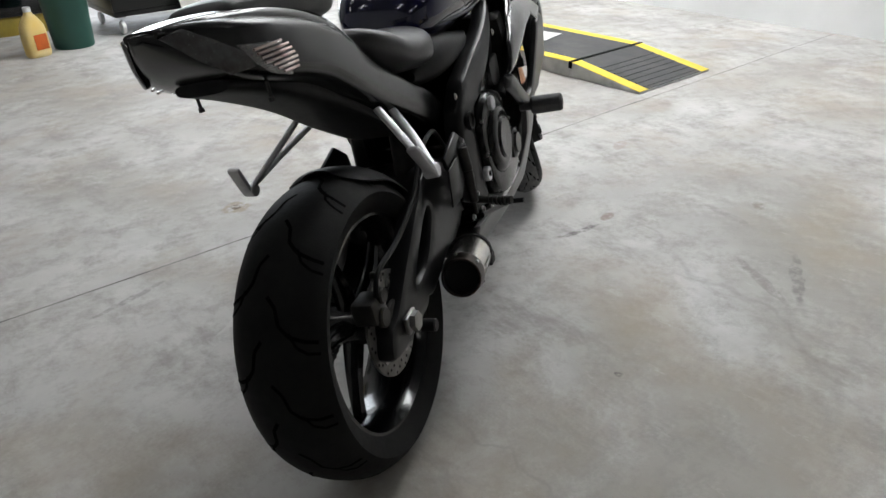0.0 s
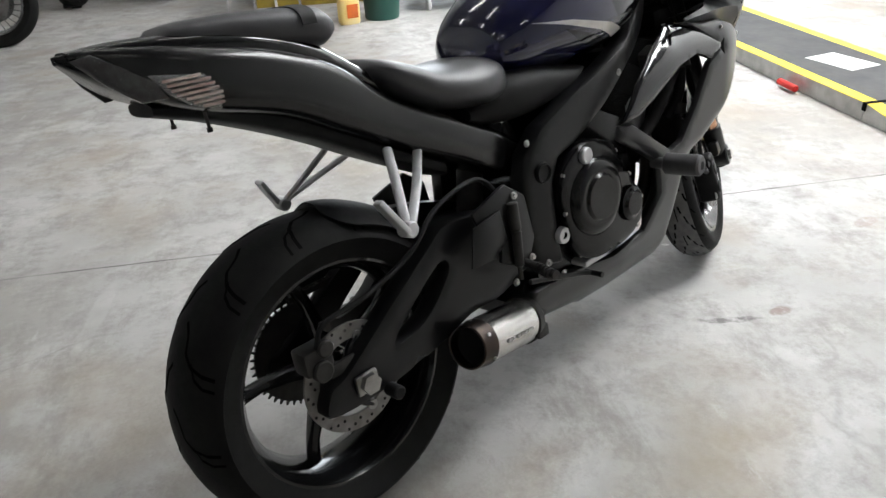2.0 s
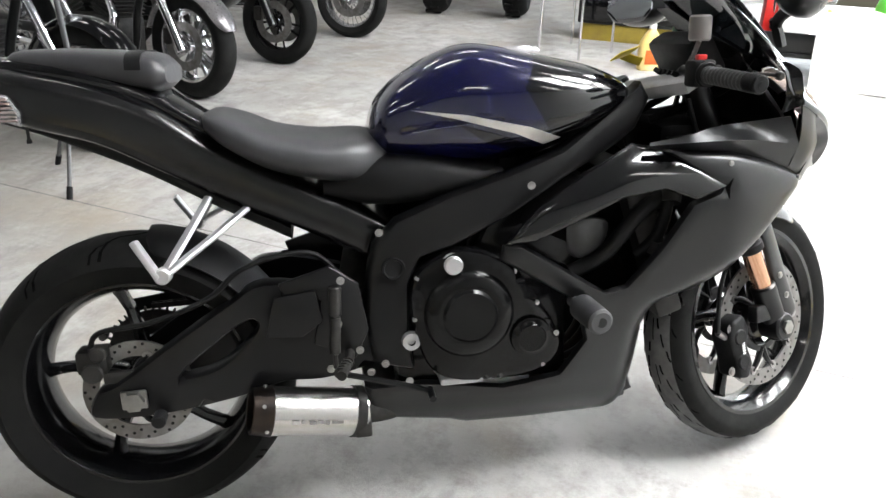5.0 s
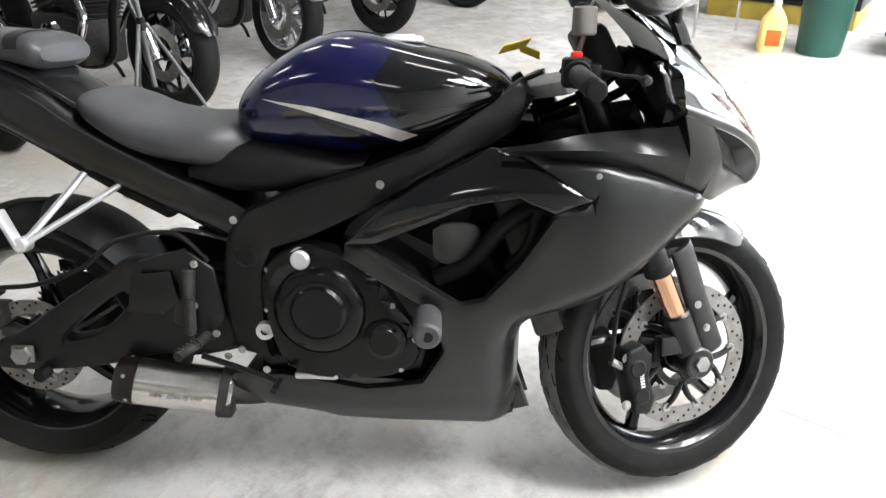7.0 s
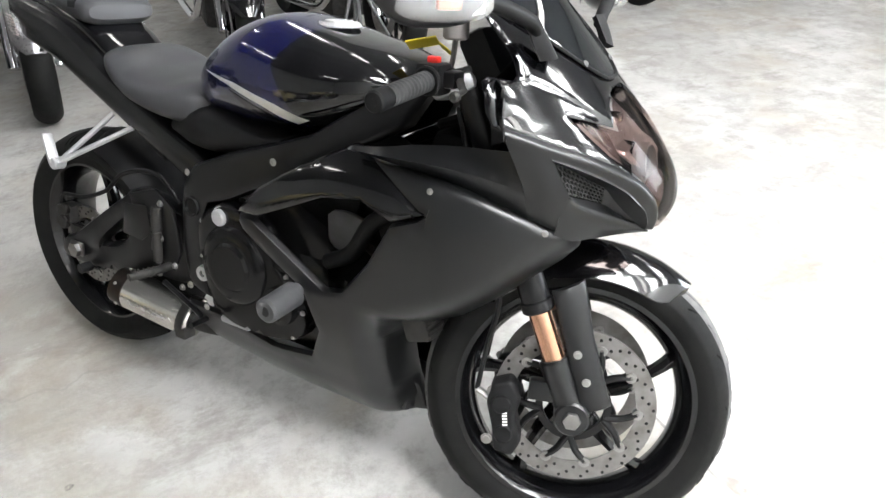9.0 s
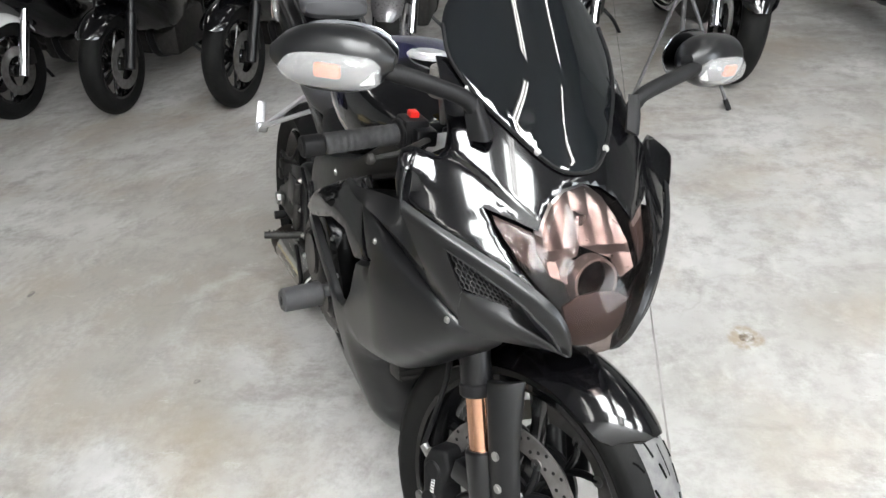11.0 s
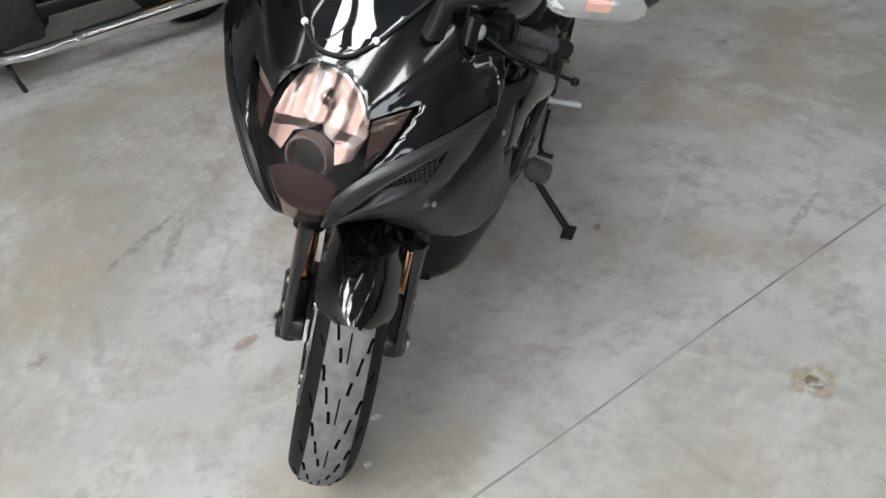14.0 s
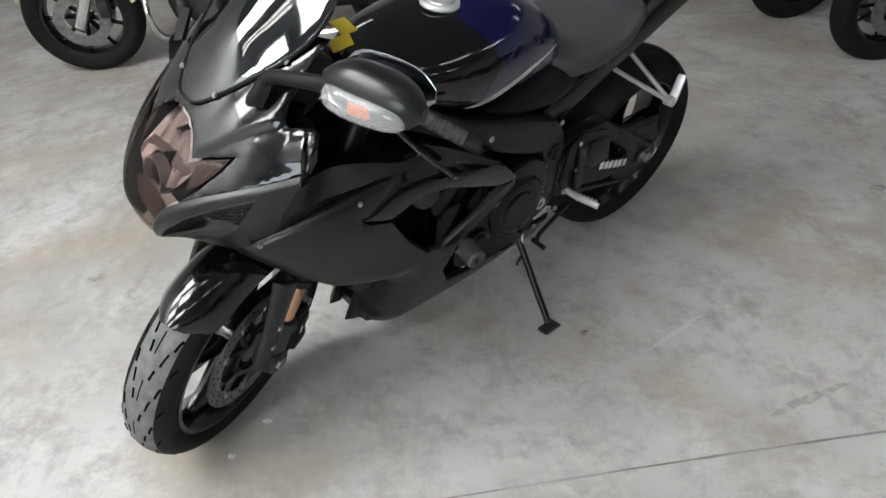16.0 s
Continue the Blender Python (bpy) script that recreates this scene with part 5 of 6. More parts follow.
for s in (-1, 1):
    def side(pts):
        return [(x, s * y, z) for x, y, z in pts]

    def on_hood(pts, proud=0.0):
        return side([(nose_x(y, z) + proud, y, z) for y, z in pts])

    wing = shell([(s * y, z) for y, z in [(0.083, 0.842), (0.128, 0.857), (0.118, 0.83), (0.106, 0.81), (0.088, 0.795)]], lambda y, z: nose_x(y, z) - 0.022 + 0.004 * abs(math.sin(130 * y)), front, 0.002, 0.006, (), 0.0)
    part("position_lamp", wing, COPPERY, bike, "dim brown position lamp behind the lens", smooth=14)
    ridge_top = on_hood([(0.037, 0.684), (0.046, 0.706), (0.056, 0.735), (0.073, 0.762), (0.093, 0.780), (0.128, 0.803), (0.163, 0.821), (0.203, 0.840), (0.239, 0.860)], -0.001)
    ridge = on_hood([(0.043, 0.684), (0.054, 0.706), (0.065, 0.731), (0.082, 0.753), (0.102, 0.772), (0.134, 0.793), (0.167, 0.811), (0.204, 0.829), (0.239, 0.849)], 0.004)
    ridge_low = on_hood([(0.049, 0.684), (0.062, 0.703), (0.077, 0.724), (0.095, 0.742), (0.113, 0.761), (0.142, 0.782), (0.172, 0.800), (0.205, 0.817), (0.238, 0.838)], -0.005)
    part("cowl_ridge", skin([ridge_top, ridge, ridge_low], 40, 5), SATIN, bike, "satin black ridge over the air duct")
    under = on_hood([(0.049, 0.684), (0.062, 0.703), (0.077, 0.724), (0.095, 0.742), (0.113, 0.761), (0.142, 0.782), (0.172, 0.800), (0.198, 0.814)], -0.005)
    inner = side([(1.500, 0.050, 0.686), (1.487, 0.066, 0.704), (1.473, 0.083, 0.722)] + DUCT_TOP)
    floor_in = side([(1.500, 0.050, 0.686), (1.480, 0.068, 0.699), (1.464, 0.084, 0.712)] + DUCT_LOW)
    lip = side([(1.502, 0.050, 0.688), (1.479, 0.078, 0.701), (1.459, 0.106, 0.711), (1.438, 0.131, 0.719), (1.421, 0.157, 0.732), (1.415, 0.174, 0.751)])
    lip_low = side([(1.509, 0.046, 0.680), (1.486, 0.070, 0.686), (1.461, 0.100, 0.692), (1.438, 0.128, 0.699), (1.416, 0.155, 0.712), (1.404, 0.174, 0.733)])
    bottom = side([(1.507, 0.034, 0.676), (1.478, 0.060, 0.674), (1.450, 0.092, 0.671), (1.432, 0.114, 0.669), (1.412, 0.138, 0.668), (1.390, 0.160, 0.680)])
    part("duct_roof", skin([under, inner], 30, 4), SATIN, bike)
    part("duct_nose", skin([inner[:5], floor_in[:5]], 14, 3), SATIN, bike)
    part("cowl_lip", skin([floor_in, lip, lip_low, bottom], 30, 4), SATIN, bike, "satin black lower lip of the cowl")
    cheek = [side([(1.387, 0.196, 0.818), (1.394, 0.190, 0.797), (1.404, 0.183, 0.775), (1.414, 0.174, 0.751), (1.406, 0.171, 0.728), (1.398, 0.165, 0.705), (1.398, 0.154, 0.680)]), side([(1.364, 0.214, 0.824), (1.374, 0.206, 0.80), (1.381, 0.199, 0.773), (1.386, 0.191, 0.747), (1.384, 0.182, 0.723), (1.379, 0.170, 0.70), (1.376, 0.156, 0.684)]), side([(1.327, 0.237, 0.838), (1.340, 0.223, 0.80), (1.347, 0.213, 0.775), (1.350, 0.205, 0.757), (1.350, 0.196, 0.735), (1.350, 0.186, 0.715), (1.350, 0.175, 0.701)])]
    part("cowl_cheek", skin(cheek, 24, 5), SATIN, bike, "satin black cheek of the cowl beside the duct")
    # the gloss flank behind the hood's edge, down to the ridge
    flank = [side([(1.297, 0.212, 0.922), (1.318, 0.231, 0.903), (1.322, 0.238, 0.878), (1.326, 0.239, 0.855), (1.327, 0.238, 0.838)]), side([(1.286, 0.200, 0.917), (1.294, 0.219, 0.896), (1.296, 0.224, 0.872), (1.298, 0.222, 0.846), (1.296, 0.215, 0.822)])]
    part("cowl_flange", skin(flank, 16, 3), GLOSS, bike)
    seam_edge = side([(1.022, 0.212, 0.770), (1.118, 0.207, 0.759), (1.205, 0.203, 0.749), (1.281, 0.191, 0.730), (1.350, 0.174, 0.703)])
    crest = side([(1.022, 0.222, 0.773), (1.105, 0.234, 0.777), (1.180, 0.226, 0.775), (1.255, 0.215, 0.770), (1.350, 0.204, 0.758)])
    shelf = side([(1.024, 0.219, 0.775), (1.103, 0.226, 0.789), (1.155, 0.204, 0.796), (1.225, 0.180, 0.800), (1.325, 0.205, 0.815)])
    part("cowl_wing", skin([seam_edge, crest, shelf], 30, 5, soft=False), SATIN, bike, "satin black cowl wing panel")
    # near-black sheet painting the shade in the gap behind the wing
    part("cowl_recess_shade", skin([side([(1.10, 0.215, 0.786), (1.155, 0.20, 0.793), (1.225, 0.178, 0.797), (1.322, 0.203, 0.812)]), side([(1.10, 0.13, 0.775), (1.155, 0.12, 0.77), (1.225, 0.11, 0.77), (1.30, 0.12, 0.78)])], 16, 3), DARK, bike)
    a_, b_, c_, d_ = (Vector(DUCT_TOP[1]), Vector(DUCT_TOP[-1]), Vector(DUCT_LOW[1]), Vector(DUCT_LOW[-1]))

    def in_duct(u, v, back=0.0):
        p = a_.lerp(b_, u).lerp(c_.lerp(d_, u), v)
        return Vector((p.x - back, s * p.y, p.z))

    wires = []
    for row in range(7):
        for col in range(11):
            u0, v0 = (col + 0.5 * (row % 2)) / 10.5, row / 6
            ring = [(u0 + 0.055 * math.sin(k * math.pi / 3), v0 + 0.1 * math.cos(k * math.pi / 3)) for k in range(4)]
            for p, q in zip(ring, ring[1:]):
                if min(*p, *q) > -0.05 and max(*p, *q) < 1.05:
                    wires.append(tube([in_duct(*p), in_duct(*q)], 0.0012, 4, 1))
    part("duct_mesh", join(*wires), WIRE, bike, "hexagonal duct mesh, darkened for the shade in the duct")
    # black sheet behind the mesh, painting the duct's inner shade
    part("duct", loft([[in_duct(-0.1, -0.1, 0.03), in_duct(1.1, -0.1, 0.03), in_duct(1.1, 1.1, 0.03), in_duct(-0.1, 1.1, 0.03)], [in_duct(-0.1, -0.1, 0.036), in_duct(1.1, -0.1, 0.036), in_duct(1.1, 1.1, 0.036), in_duct(-0.1, 1.1, 0.036)]]), SOOT_AND_HOLE, bike)
    for y, z in ((0.058, 0.939), (0.127, 1.004)):
        part("screen_screw", bolt((nose_x(y, z) + 0.008, s * y, z), (1, 0, 0.7), 0.0042, 0.003), BOLT, bike)


def screen_x(y, z):
    t = min(1.0, max(0.0, (z - 0.915) / 0.12))
    bubble = 0.018 * math.exp(-((y / 0.07) ** 2)) * t * t * (3 - 2 * t)
    return 1.398 - (z - 0.918) * 1.05 - 2.2 * y * y + bubble


SCREENO = [(0, 0.916), (0.03, 0.920), (0.058, 0.938), (0.09, 0.968), (0.12, 1.0), (0.14, 1.04), (0.138, 1.08), (0.11, 1.12), (0.05, 1.145), (0, 1.15)]
SCREENO = SCREENO + [(-y, z) for y, z in SCREENO[-2:0:-1]]
part("windscreen", shell(SCREENO, screen_x, front, 0.003, 0.012, (), 0.003, True), SCREEN, bike, "dark tinted double-bubble windscreen")
rim_line = SCREENO[:7]
rim_line = [(-y, z) for y, z in rim_line[:0:-1]] + rim_line
part("screen_trim", tube([(screen_x(y, z) + 0.0005, y * 1.01, z - 0.001) for y, z in rim_line], 0.0032, 6, 5), PLASTIC, bike, "black rubber edge trim of the windscreen")
part("dash", moved(cube(-0.03, 0.03, -0.10, 0.10, -0.05, 0.05, 0.015), pose(1.20, 0, 0.93, 0, -30)), PLASTIC, bike, "black instrument cluster")
part("cowl_stay", join(tube([(1.1, -0.05, 0.8), (1.24, -0.09, 0.86), (1.29, -0.11, 0.93)], 0.009, 8), tube([(1.1, 0.05, 0.8), (1.24, 0.09, 0.86), (1.29, 0.11, 0.93)], 0.009, 8), cube(1.1, 1.30, -0.1, 0.1, 0.72, 0.80, 0.03)), DARK, bike)
for s in (-1, 1):
    turn = Matrix.Identity(4) if s > 0 else MIRROR
    foot = skin([[(1.343, 0.114, 0.957), (1.326, 0.121, 0.982), (1.312, 0.127, 1.003)], [(1.352, 0.130, 0.950), (1.338, 0.136, 0.978), (1.322, 0.139, 1.004)], [(1.332, 0.146, 0.946), (1.319, 0.151, 0.975), (1.306, 0.150, 1.000)]], 10, 5, 0.012)
    arm = tube([(1.318, 0.136, 0.985), (1.314, 0.155, 1.003), (1.304, 0.205, 1.020), (1.292, 0.250, 1.032), (1.284, 0.272, 1.036)], 0.0115, 12, ends=0.0135)
    mi = part("mirror_stem", moved(join(foot, arm), turn), PLASTIC, bike, "black mirror stem")
    head = Matrix.Translation((1.254, 0.330 if s > 0 else 0.316, 1.046)) @ Matrix.Rotation(radians(21 if s > 0 else 34), 4, "Z")
    rings = []
    for i in range(19):
        t = i / 18
        y = -0.078 + 0.172 * t
        k = max(0.1, 1 - abs(2 * t - 1) ** 2.6) ** 0.6
        rings.append([Vector((0.036 * k * math.cos(a) if math.cos(a) > 0 else 0.052 * k * math.cos(a), y, (0.043 if math.sin(a) > 0 else 0.046) * k * math.sin(a) - 0.006 * t)) for a in [2 * math.pi * j / 24 for j in range(24)]])
    part("mirror_shell", moved(loft(rings), turn @ head), SATIN, mi, "satin black mirror shell")
    lens = hull([(-0.07, 0.008, -0.016, 0.008), (-0.058, 0.017, -0.024, 0.018), (-0.02, 0.021, -0.029, 0.024), (0.025, 0.019, -0.029, 0.022), (0.056, 0.010, -0.024, 0.014), (0.068, -0.004, -0.016, 0.006)], 16, 20, 2.3)
    place = turn @ head @ Matrix.Translation((0.024, 0.006, -0.010)) @ pose(0, 0, 0, 0, 0, 90)
    signal = part("mirror_signal", moved(lens, place), LENS, mi, "clear indicator lens in the mirror")
    part("mirror_bulb", moved(cube(-0.020, 0.016, -0.017, 0.0, -0.013, 0.006, 0.004), place), ORANGE, mi, "amber bulb")
    part("mirror_reflector", moved(hull([(-0.062, 0.008, -0.018, 0.004), (-0.02, 0.017, -0.025, 0.006), (0.03, 0.015, -0.025, 0.006), (0.058, 0.004, -0.018, 0.004)], 12, 14, 2.4), place @ Matrix.Translation((0, 0.004, 0))), WHITE, mi, "white reflector behind the lens")
    part("mirror_glass", moved(hull([(-0.07, 0.01, -0.01, 0.002), (-0.05, 0.03, -0.032, 0.002), (0.0, 0.038, -0.038, 0.002), (0.06, 0.03, -0.036, 0.002), (0.085, 0.008, -0.014, 0.002)], 12, 20, 2.2), turn @ head @ Matrix.Translation((-0.05, 0, 0)) @ pose(0, 0, 0, 0, 0, 90)), GLASSY, mi, "mirror glass")

# bars and levers, right then left
for s, a, e, lv in ((-1, Vector((1.145, -0.10, 0.905)), Vector((1.164, -0.345, 0.888)), Vector((1.253, -0.264, 0.897))), (1, Vector((1.045, 0.10, 0.85)), Vector((0.928, 0.271, 0.780)), Vector((1.029, 0.309, 0.774)))):
    d = (e - a).normalized()
    bar = part("handlebar", cyl(a, e - d * 0.02, 0.011, seg=14), FRAME, bike, "black clip-on handlebar")
    ga, gb = basis(d)
    grip = [[a + d * (0.086 + ((e - a).length - 0.122) * i / 66) + (ga * math.cos(k * math.pi / 9) + gb * math.sin(k * math.pi / 9)) * (0.0166 + 0.0009 * (i % 6 < 3)) for k in range(18)] for i in range(67)]
    part("grip", loft(grip), mat("grip_rubber", (0.03, 0.03, 0.032), 0.7, 0, (0.05, 0.05, 0.05), 60, 0.85, bump=0.4, bscale=400), bar, "ribbed black rubber grip")
    part("bar_end", join(cyl(e - d * 0.036, e, 0.0175, seg=18, bevel=0.003), cyl(e, e + d * 0.001, 0.006, seg=10)), PLASTIC, bar)
    part("switchgear", join(moved(cube(-0.024, 0.024, -0.022, 0.022, -0.026, 0.026, 0.007), Matrix.Translation(a + d * 0.06)), cyl(a + d * 0.078, a + d * 0.088, 0.025, seg=18, bevel=0.003)), PLASTIC, bar)
    f = a + d * 0.05 + Vector((0.045, 0, 0))
    part("lever", tube([f, f + d * 0.05 + Vector((0.03, 0, 0.0)), f.lerp(lv, 0.6) + Vector((0.012, 0, 0)), lv], 0.007, 8, flat=0.6, ends=0.0055), GREASE if s < 0 else FRAME, bar, "brake lever" if s < 0 else "black clutch lever")
    part("lever_ball", cyl(lv - d * 0.007, lv + d * 0.007, 0.0085, seg=12, bevel=0.003), GREASE if s < 0 else FRAME, bar)
    part("lever_perch", moved(cube(-0.03, 0.02, -0.018, 0.018, -0.014, 0.014, 0.005), Matrix.Translation(f - Vector((0.02, 0, 0)))), FRAME, bar)
    if s < 0:
        part("kill_switch", moved(cube(-0.010, 0.010, -0.008, 0.008, 0.024, 0.036, 0.003), Matrix.Translation(a + d * 0.06)), RED, bar, "red engine stop switch")
    else:
        part("horn_switch", moved(cube(-0.04, -0.018, -0.012, 0.012, -0.008, 0.012, 0.004), Matrix.Translation(a + d * 0.06)), YELLOW, bar, "yellow flasher switch")
part("key_tag", join(moved(cube(-0.031, 0.027, -0.0015, 0.0015, -0.014, 0.024, 0.001), pose(1.045, -0.03, 0.938, 62, -12, 25)), moved(cube(-0.022, 0.022, -0.0015, 0.0015, -0.013, 0.013, 0.001), pose(1.075, 0.0, 0.928, 50, 20, -20))), YELLOW, bike, "yellow paper key tag")
part("reservoir", join(cyl((1.165, -0.12, 0.962), (1.165, -0.12, 1.012), 0.022, seg=18, bevel=0.004), tube([(1.165, -0.12, 0.962), (1.155, -0.11, 0.925), (1.14, -0.1, 0.9)], 0.005, 8)), mat("milky_plastic", (0.20, 0.185, 0.175), 0.4), bike, "milky brake fluid reservoir")
part("cable_loom", join(*[tube([(1.13 + 0.01 * i, -0.08 + 0.04 * i, 0.90), (1.20 + 0.01 * i, -0.1 + 0.05 * i, 0.86), (1.21, -0.08 + 0.04 * i, 0.78), (1.15, -0.06 + 0.03 * i, 0.70)], 0.006, 8) for i in range(5)]), PLASTIC, bike, "black control cables")
part("rear_shock", join(cyl((0.42, 0, 0.36), (0.47, 0, 0.58), 0.03, seg=16), *[lathe([(0.036, 0), (0.042, 0.005), (0.036, 0.01), (0.032, 0.005)], 16, (0, 0, 0), closed=True) for i in range(0)]), GREASE, bike)

# rear sets, both sides
for s in (-1, 1):
    pl = plate([(0.36, 0.40), (0.44, 0.36), (0.47, 0.42), (0.455, 0.52), (0.40, 0.56), (0.30, 0.53), (0.31, 0.50), (0.38, 0.49)], s * 0.155, s * 0.165, 0.003)
    rs = part("footrest_bracket", pl, FRAME, bike, "black footrest bracket")
    part("heel_guard", plate([(0.27, 0.425), (0.29, 0.505), (0.37, 0.515), (0.38, 0.45), (0.34, 0.42)], s * 0.168, s * 0.172, 0.0015), FRAME, rs)
    part("footrest", join(tube([(0.43, s * 0.16, 0.375), (0.425, s * 0.2, 0.373), (0.409, s * 0.265, 0.373)], 0.010, 10), *[cyl((0.424 - 0.004 * i, s * (0.205 + 0.011 * i), 0.373), (0.423 - 0.004 * i, s * (0.209 + 0.011 * i), 0.373), 0.0125, seg=10) for i in range(5)]), GREASE if s < 0 else ALU, rs, "knurled footrest")
    part("foot_lever", join(tube([(0.42, s * 0.18, 0.335), (0.5, s * 0.19, 0.315), (0.56, s * 0.2, 0.30), (0.585, s * 0.215, 0.295)], 0.0065, 8), cyl((0.585, s * 0.2, 0.295), (0.585, s * 0.245, 0.295), 0.007, seg=10)), FRAME, rs, "foot lever")
    for x, z in ((0.42, 0.53), (0.405, 0.47), (0.41, 0.44), (0.45, 0.38), (0.47, 0.33), (0.50, 0.345), (0.39, 0.345)):
        part("bracket_bolt", bolt((x, s * 0.167, z), (0, s, 0), 0.006, 0.007), BOLT, rs)
    part("master_cylinder", join(cyl((0.40, s * 0.175, 0.38), (0.405, s * 0.175, 0.46), 0.011, seg=12, bevel=0.003), cyl((0.404, s * 0.175, 0.46), (0.408, s * 0.17, 0.52), 0.013, seg=12, bevel=0.003), cyl((0.40, s * 0.175, 0.35), (0.40, s * 0.175, 0.38), 0.005, seg=8)), GREASE, rs)
# side stand
st = part("side_stand", join(tube([(0.60, 0.13, 0.30), (0.60, 0.16, 0.28), (0.605, 0.25, 0.18), (0.611, 0.335, 0.09)], 0.010, 10), tube([(0.60, 0.19, 0.245), (0.63, 0.20, 0.235), (0.645, 0.21, 0.24)], 0.004, 6)), FRAME, bike, "black side stand")
part("stand_foot", moved(cube(-0.03, 0.03, -0.018, 0.018, -0.005, 0.004, 0.003), pose(0.612, 0.343, 0.078, 11.8)), GREASE, st)
part("stand_spring", tube([(0.58, 0.15, 0.33), (0.60, 0.18, 0.26)], 0.006, 8, 2), STEEL, st)

# ---- parked motorcycles ----
GREYP = mat("gunmetal_paint", (0.10, 0.095, 0.10), 0.25, 0.5, (0.13, 0.125, 0.13), 30, coat=0.8)
CREAM = mat("cream_paint", (0.62, 0.52, 0.30), 0.25, 0, (0.58, 0.48, 0.27), 4, coat=0.8)
MAROON = mat("dark_maroon_paint", (0.05, 0.008, 0.012), 0.2, 0.2, (0.06, 0.01, 0.014), 10, coat=1.0)
WHITEP = mat("white_paint", (0.72, 0.72, 0.71), 0.3, 0, (0.66, 0.66, 0.65), 5, coat=0.5)
POLISH = mat("polished_wheel", (0.62, 0.62, 0.63), 0.2, 0.9, (0.5, 0.5, 0.51), 15)


def parked_wheel(parent, name, cx, r, half, style, spoke_mat, label):
    c = Vector((cx, 0, r))
    rr = r * 0.70 if style != "wire" else r * 0.74
    ob = part(name, tyre(c, r, half, rr, []), [RUBBER, GROOVE, WORN], parent, label)
    bm = lathe([(rr + 0.004, -half * 0.7), (rr - 0.018, -half * 0.72), (rr - 0.03, 0), (rr - 0.018, half * 0.72), (rr + 0.004, half * 0.7)], 48, c, closed=True)
    part("rim", bm, spoke_mat, ob)
    hub = cyl(c + Vector((0, -0.06, 0)), c + Vector((0, 0.06, 0)), 0.04, seg=20, bevel=0.006)
    n = {"wire": 28, "twin": 10, "cast": 9, "slot": 12}[style]
    for i in range(n):
        a = 2 * math.pi * i / n
        if style == "twin":
            a += 0.11 * (1 if i % 2 else -1)
        d = Vector((math.cos(a), 0, math.sin(a)))
        if style == "wire":
            e = Vector((math.cos(a + 0.5), 0, math.sin(a + 0.5)))
            hub = join(hub, cyl(c + d * 0.03 + Vector((0, 0.03 if i % 2 else -0.03, 0)), c + e * (rr - 0.02), 0.0028, seg=5))
        else:
            w = {"twin": 0.010, "cast": 0.014, "slot": 0.018}[style]
            hub = join(hub, cyl(c + d * 0.03, c + d * (rr - 0.015), w, w * 0.75, seg=6))
    part("spokes", hub, spoke_mat, ob)
    return ob


